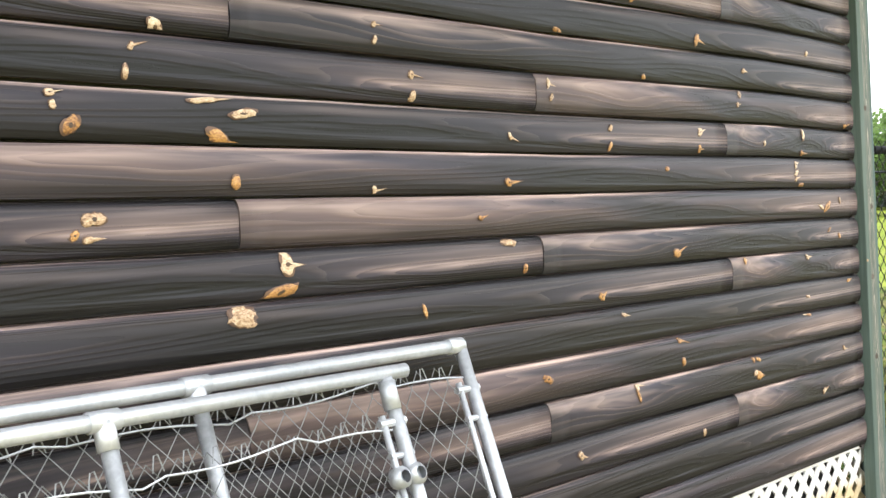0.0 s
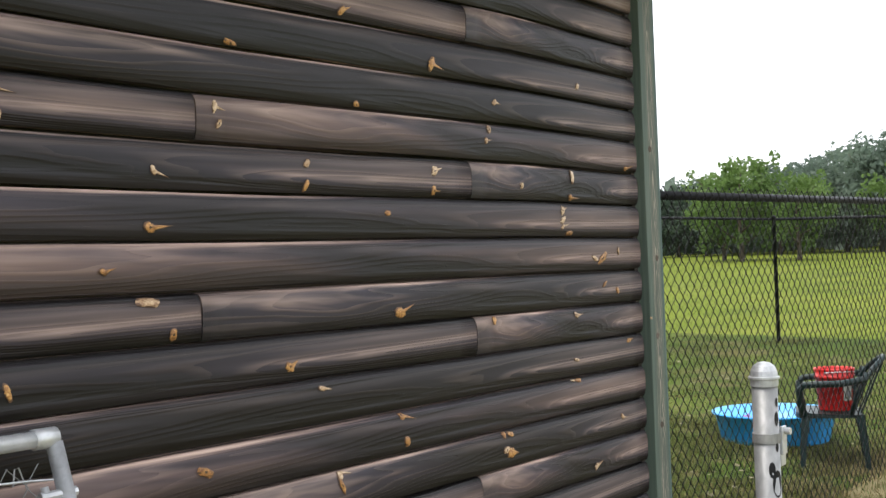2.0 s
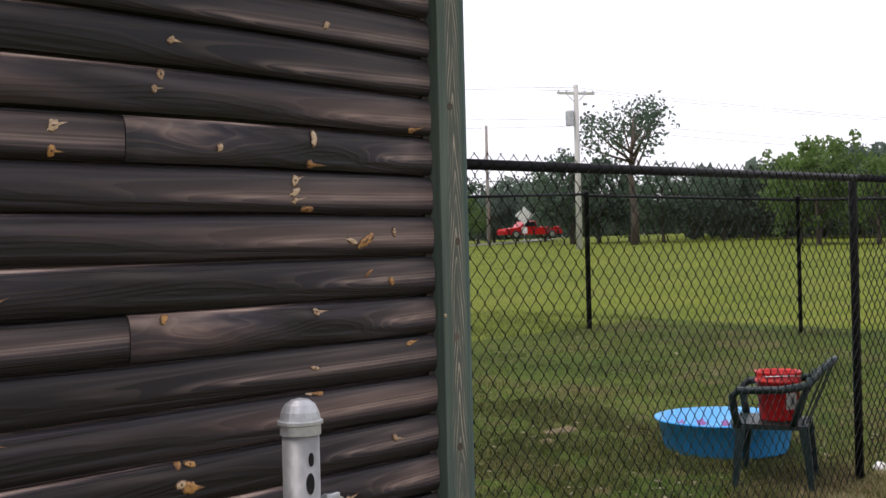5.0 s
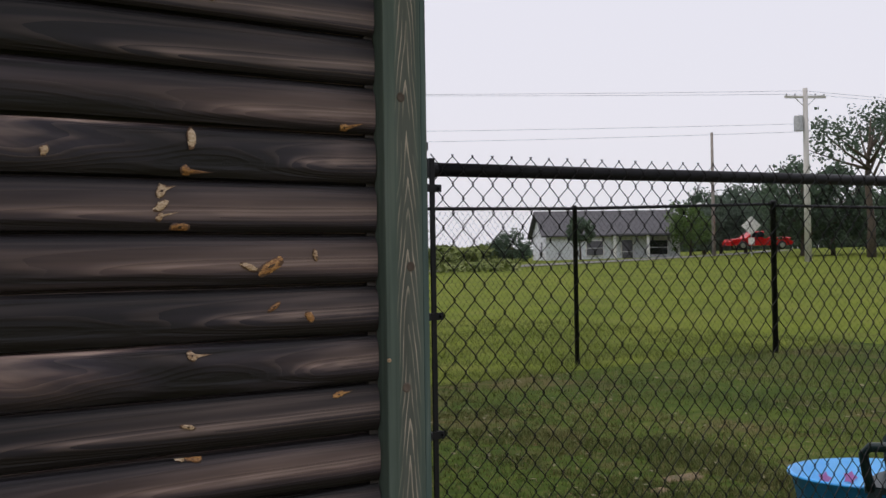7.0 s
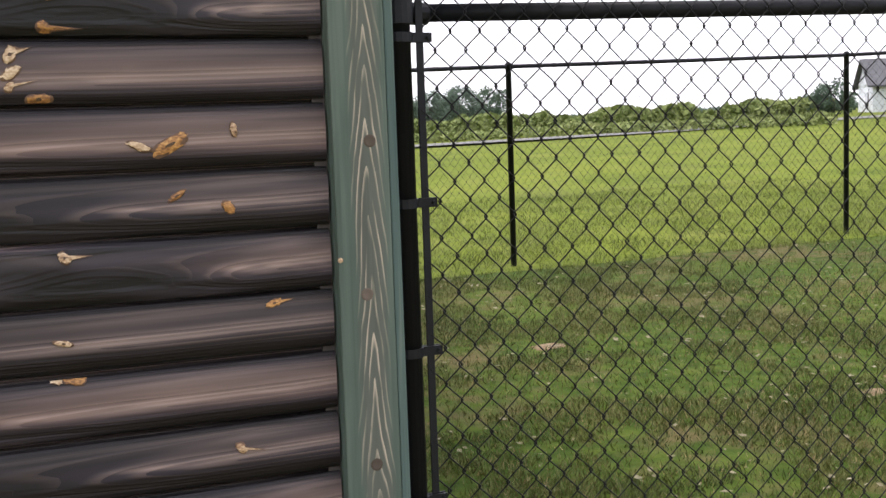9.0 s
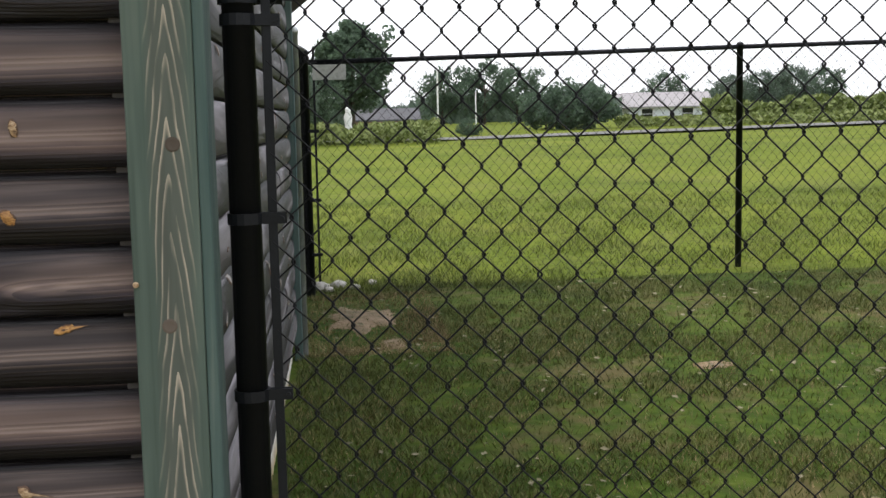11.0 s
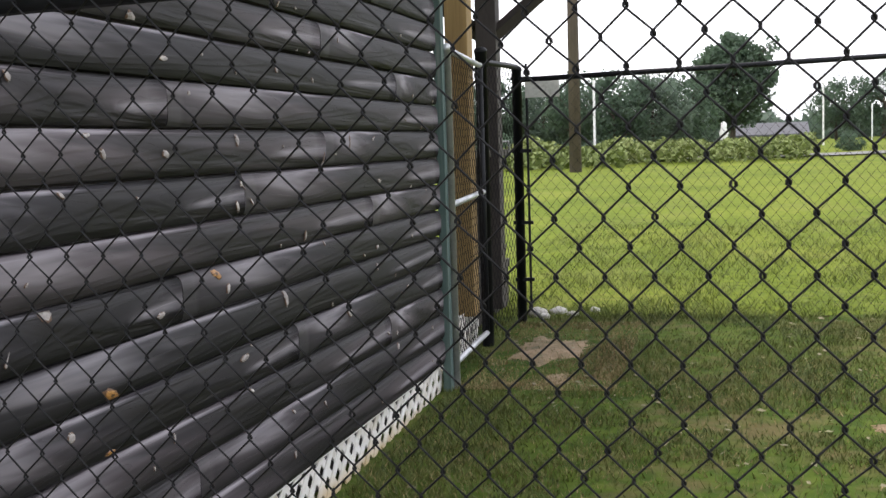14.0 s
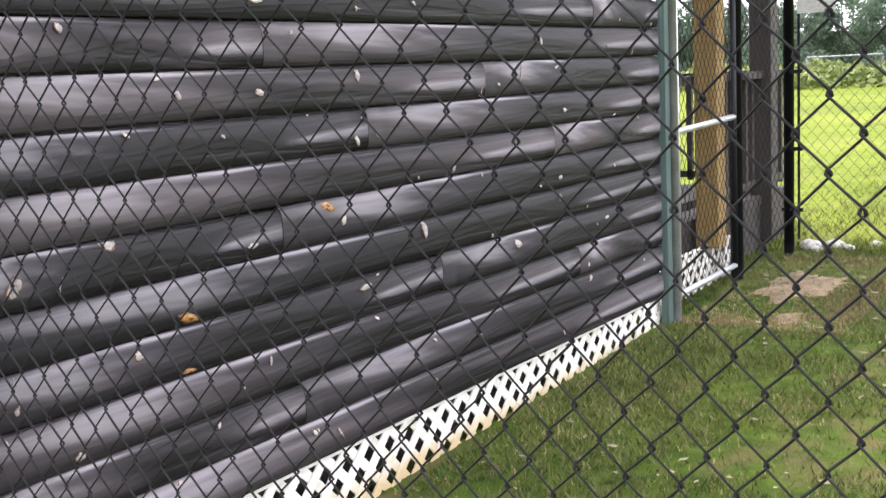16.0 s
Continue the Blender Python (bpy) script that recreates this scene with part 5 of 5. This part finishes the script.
# The far woods take the foliage that has haze painted in.
belt("far_woods", 14, 24, 165, 200, 3.4, 3, LEAF_HAZE, "far hazy tree line along the horizon", 5000, 0.8)
belt("far_woods", 24, 44, 190, 220, 0.8, 13, LEAF_HAZE, "low far growth along the horizon", 5000, 0.6)
belt("far_woods", 47.5, 62, 165, 200, 4.6, 14, LEAF_HAZE, "far woods behind the rise", 7000, 0.8)
belt("far_woods", -40, 14, 120, 150, 3.2, 4, LEAF_HAZE, "far tree line behind the field", 12000, 0.75)
belt("far_woods", 60, 100, 90, 120, 6.0, 5, LEAF_HAZE, "wooded rise beyond the lawn", 16000, 0.7)
belt("tall_weeds", -30, 5.5, 40, 47, 0.9, 6, WEED, "strip of tall pale weeds at the field edge", 22000, 0.10, "weeds")
belt("tall_weeds", 18, 40, 92, 105, 1.5, 7, WEED, "strip of brushy weeds along the road", 9000, 0.3, "weeds")
belt("tall_weeds", 14, 40, 56, 64, 0.55, 12, WEED, "pale weeds along the near side of the road", 8000, 0.14, "weeds")
belt("tall_weeds", -14, -3, 37, 43, 0.7, 9, WEED, "pale brush mixed into the weeds", 2500, 0.14, "weeds")

# ---- road, house, vehicles ----
pts = [(-120, 47), (-40, 44.5), (5, 42.2), (30, 46), (55, 53), (75, 60.5), (110, 80), (170, 130)]
v, f = [], []
for i, (x, y) in enumerate(pts):
    a, b = pts[max(i - 1, 0)], pts[min(i + 1, len(pts) - 1)]
    d = Vector((b[0] - a[0], b[1] - a[1])).normalized()
    for s in (-1, 1):
        px, py = x - d.y * 1.7 * s, y + d.x * 1.7 * s
        v.append((px, py, height(px, py) + 0.05))
    if i:
        f.append((2 * i - 2, 2 * i - 1, 2 * i + 1, 2 * i))
tagged(link("road", mesh_of("road", v, f, ASPHALT)), "grey asphalt road across the field", "road", kind="structure")


def house(name, m, L, D, wall_h, ridge, wall_mat, label, windows, roofing=ROOFING):
    t = thing(name, label, "house", m)
    part("wall", boxed(-L / 2, L / 2, 0, D, -0.5, wall_h), wall_mat, t)
    bm = bmesh.new()
    for x in (-L / 2, L / 2):
        a, b = [[bm.verts.new((x + e, 0, wall_h)), bm.verts.new((x + e, D, wall_h)), bm.verts.new((x + e, D / 2, ridge))] for e in (-0.05, 0.05)]
        bm.faces.new(a), bm.faces.new(b[::-1])
        for k in range(3):
            bm.faces.new((a[k], a[(k + 1) % 3], b[(k + 1) % 3], b[k]))
        part("gable", bm, wall_mat, t)
        bm = bmesh.new()
    o, th = 0.45, 0.14
    sl = (ridge - wall_h) / (D / 2)
    for s in (0, 1):
        y0, y1 = (-o, D / 2) if s == 0 else (D + o, D / 2)
        z0 = wall_h - o * sl
        q = [(-L / 2 - o, y0, z0), (L / 2 + o, y0, z0), (L / 2 + o, y1, ridge), (-L / 2 - o, y1, ridge)]
        lo_ = [bm.verts.new(p) for p in q]
        hi_ = [bm.verts.new((p[0], p[1], p[2] + th)) for p in q]
        bm.faces.new(lo_), bm.faces.new(hi_)
        for k in range(4):
            bm.faces.new((lo_[k], lo_[(k + 1) % 4], hi_[(k + 1) % 4], hi_[k]))
    part("roof", bm, roofing, t, "grey shingle roof")
    for x, w, z0, z1 in windows:
        win = part("window", boxed(x - w / 2 - .08, x + w / 2 + .08, -0.06, -0.01, z0 - .08, z1 + .08), HOUSE_WHITE, t)
        part("pane", boxed(x - w / 2, x + w / 2, -0.085, -0.062, z0, (z0 + z1) / 2 - 0.03), GLASS_DARK, win)
        part("pane", boxed(x - w / 2, x + w / 2, -0.085, -0.062, (z0 + z1) / 2 + 0.03, z1), GLASS_DARK, win)
    return t


hx, hy = at(45.5, 98, -1.5, -2.5)
hm = Matrix.Translation((hx, hy, height(hx, hy) - 0.5)) @ Matrix.Rotation(radians(-33), 4, "Z")
h1 = house("house", hm, 11.5, 7.5, 2.6, 4.6, HOUSE_SIDING, "pale grey single-storey house with a shingle roof", [(-1.6, 1.4, 0.8, 2.0), (1.2, 0.9, 0.1, 2.05), (3.9, 1.5, 0.8, 2.0)])
for x in (-0.2, 2.6, 5.2):
    part("porch_post", boxed(x - 0.1, x + 0.1, -1.7, -1.5, -0.3, 2.4), HOUSE_WHITE, h1)
part("porch_roof", boxed(-0.5, 5.6, -1.9, 0.1, 2.4, 2.55), ROOFING, h1)
part("side_window", boxed(-5.83, -5.76, 2.0, 3.2, 0.9, 2.0), GLASS_DARK, h1)
for az, L, mt, lab in ((14.2, 10, HOUSE_WHITE, "low white house with a grey roof behind the field"), (16.4, 9, HOUSE_SIDING, "low pale house with a long grey roof")):
    x, y = at(az, 132)
    house("house", Matrix.Translation((x, y, height(x, y) - 1.1)) @ Matrix.Rotation(radians(-8), 4, "Z"), L, 8, 2.2, 3.7, mt, lab, [(-2.5, 1.2, 0.8, 1.9), (2.0, 1.2, 0.8, 1.9)], ROOF_PALE)
x, y = at(2.5, 86)
house("house", Matrix.Translation((x, y, height(x, y) - 0.4)), 4.4, 4, 1.1, 1.8, BRICK_RED, "small red brick outbuilding by the big tree", [(0.8, 0.7, 0.3, 0.8)])


def car(name, label, m, outline, glass, paint, wheels, width, extra):
    """A vehicle: body and cabin drawn out from their side outlines, nose towards local -x."""
    t = thing(name, label, "car", m)
    bm = bmesh.new()
    secs = []
    for y, ins in ((-width / 2, 0.06), (-width / 2 + 0.12, 0.0), (width / 2 - 0.12, 0.0), (width / 2, 0.06)):
        secs.append([bm.verts.new((x * (1 - ins * 0.04), y, z - ins * (z > 0.6))) for x, z in outline])
    n = len(outline)
    for a, b in zip(secs, secs[1:]):
        for k in range(n):
            bm.faces.new((a[k], a[(k + 1) % n], b[(k + 1) % n], b[k]))
    bm.faces.new(secs[0][::-1]), bm.faces.new(secs[-1])
    part("body", bm, paint, t)
    for g in glass:
        for s in (-1, 1):
            y = s * (width / 2 + 0.004)
            link("side_window", mesh_of("side_window", [(x, y, z) for x, z in g] + [(x, y - s * 0.03, z) for x, z in g],
                                        [tuple(range(len(g))), tuple(range(2 * len(g) - 1, len(g) - 1, -1))] + [(k, (k + 1) % len(g), len(g) + (k + 1) % len(g), len(g) + k) for k in range(len(g))], GLASS_DARK), t)
    for x in wheels:
        for s in (-1, 1):
            bm = lathe([(0.20, -0.11), (0.33, -0.11), (0.35, -0.06), (0.35, 0.06), (0.33, 0.11), (0.20, 0.11)], 24)
            bm.transform(Matrix.Translation((x, s * (width / 2 - 0.06), 0.35)) @ Matrix.Rotation(radians(90), 4, "X"))
            w = part("wheel", bm, TYRE, t, smooth=True)
            bm = lathe([(0.0, -0.10), (0.06, -0.115), (0.21, -0.10), (0.21, 0.10), (0.06, 0.115), (0, 0.10)], 20)
            bm.transform(Matrix.Translation((x, s * (width / 2 - 0.06), 0.35)) @ Matrix.Rotation(radians(90), 4, "X"))
            part("rim", bm, CHROME, w)
    for nm, a, mt in extra:
        part(nm, boxed(*a, bevel=0.02), mt, t)
    return t


tx, ty = at(52.4, 95, -1.49, -2.57)
TRUCK = [(-2.6, 0.35), (-2.65, 0.65), (-2.5, 0.86), (-1.3, 0.98), (-0.75, 1.44), (0.15, 1.48), (0.45, 1.0), (2.55, 0.98), (2.6, 0.5), (2.55, 0.38), (2.05, 0.36), (1.95, 0.66), (1.65, 0.78), (1.35, 0.66), (1.25, 0.34),
         (-1.2, 0.34), (-1.3, 0.66), (-1.6, 0.78), (-1.9, 0.66), (-2.0, 0.36)]
car("pickup_truck", "bright red pickup truck parked on the rise", pose(tx, ty, height(tx, ty) + 0.42, 0, 0, -30), TRUCK,
    [[(-1.1, 1.0), (-0.7, 1.38), (0.05, 1.41), (0.3, 1.0)]], CAR_RED, (-1.6, 1.66), 1.8, [("tail_light", (2.5, 2.62, -0.88, -0.7, 0.6, 0.9), HOUSE_WHITE)])

rsx, rsy = at(52.1, 88, -1.49, -2.57)
road_sign = thing("road_sign", "diamond-shaped pale road sign on a post", "road sign", pose(rsx, rsy, height(rsx, rsy), 0, 0, -50))
part("post", tube([(0, 0, -0.2), (0, 0, 2.6)], 0.04, 6), GALV, road_sign)
part("plate", boxed(-0.22, 0.22, -0.06, -0.045, 0.9, 1.4), HOUSE_WHITE, road_sign)
bm = boxed(-0.5, 0.5, -0.02, 0.02, -0.5, 0.5)
bm.transform(Matrix.Translation((0, -0.06, 2.3)) @ Matrix.Rotation(radians(45), 4, "Y"))
part("diamond", bm, HOUSE_WHITE, road_sign, "pale diamond plate")

# ---- poles and lines ----
GREY_POLE = material("bleached_pole_wood", [(0.40, 0.39, 0.37), (0.58, 0.57, 0.55)], (4, 4, 0.5), (30, 30, 2), 0.9, 0.2)

def pole(x, y, h, r, label, arms, mat, turn=30):
    t = thing("utility_pole", label, "utility pole", pose(x, y, height(x, y) - 0.3, 0, 0, turn), group="utility poles")
    part("shaft", tube([(0, 0, 0), (0, 0, h)], r, 8, radii=[r * 1.25, r * 0.85]), mat, t, smooth=True)
    for z in arms:
        part("crossarm", boxed(-1.2, 1.2, -0.06, 0.06, z - 0.07, z + 0.07), mat, t)
        for k in (-1.1, -0.6, 0.6, 1.1):
            part("insulator", lathe([(0, z + 0.07), (0.04, z + 0.07), (0.05, z + 0.16), (0.0, z + 0.22)], 8, centre=(k, 0)), GALV, t)
        for s in (-1, 1):
            part("brace", tube([(s * 0.6, 0, z - 0.05), (0, 0, z - 0.6)], 0.025, 4), mat, t)
    if arms:
        part("transformer", lathe([(0, arms[0] - 1.9), (0.26, arms[0] - 1.9), (0.26, arms[0] - 1.1), (0.2, arms[0] - 1.02), (0, arms[0] - 1.0)], 12, centre=(-0.42, 0)), GALV, t)
    return t


px, py = at(55.35, 68, -2.96, -2.65)
pole(px, py, 10.0, 0.17, "weathered utility pole with a crossarm and transformer", (9.5,), GREY_POLE, -30)
qx, qy = at(50.85, 96, -2.96, -2.65)
pole(qx, qy, 10.3, 0.13, "slender wooden utility pole", (), POLE_WOOD)
pole(-3.14, 32.6, 10.5, 0.16, "brown wooden utility pole at the field edge", (9.8,), BARK)
for az, d, h in ((-13.5, 38, 2.7), (-4.9, 46, 3.2), (5.2, 66, 3.6), (7.0, 88, 2.6)):
    x, y = at(az, d)
    t = thing("white_post", "thin white post at the field edge", "post", pose(x, y, height(x, y)), group="white posts")
    part("shaft", tube([(0, 0, -0.2), (0, 0, h)], 0.05, 8), HOUSE_WHITE, t)


def cable(a, b, sag):
    pts = []
    for i in range(25):
        t = i / 24
        pts.append((a[0] + (b[0] - a[0]) * t, a[1] + (b[1] - a[1]) * t, a[2] + (b[2] - a[2]) * t - sag * 4 * t * (1 - t)))
    tagged(part("power_line", tube(pts, 0.008, 4), WIRE_GREY, None), "thin grey overhead power line", "power line", "power lines")


pz = height(px, py) + 9.4
for dx, dz, s in ((-0.9, 0, 0.8), (0.9, 0.1, 0.7), (0.0, -1.7, 0.9), (0.3, -2.1, 1.1)):
    cable((px + dx, py + dx * 0.6, pz + dz), (-30 + dx, 100, 14.0 + dz * 1.5), s)
    cable((px + dx, py + dx * 0.6, pz + dz), (150, -10 + dx, 12 + dz), 2.2)
for dz in (0, -0.9):
    cable((-3.1, 32.6, 9.7 + dz), (60, 120, 9.0 + dz), 1.0)

figure = thing("garden_ornament", "plain white garden ornament in front of the trees", "ornament", pose(*at(0.75, 62), height(*at(0.75, 62))))
part("body", lathe([(0, 0), (0.28, 0), (0.26, 0.15), (0.18, 0.5), (0.24, 0.9), (0.14, 1.15), (0.16, 1.35), (0, 1.5)], 12), HOUSE_WHITE, figure, smooth=True)
goal = thing("goal_frame", "old grey metal goal frame in the weeds", "goal frame", pose(*at(-10.5, 40), height(*at(-10.5, 40))))
part("crossbar", tube([(-1.2, 0, 0.95), (1.2, 0, 0.95)], 0.04, 6), GALV_OLD, goal)
for x in (-1.2, 1.2):
    part("upright", tube([(x, 0, -0.1), (x, 0, 0.95)], 0.04, 6), GALV_OLD, goal)
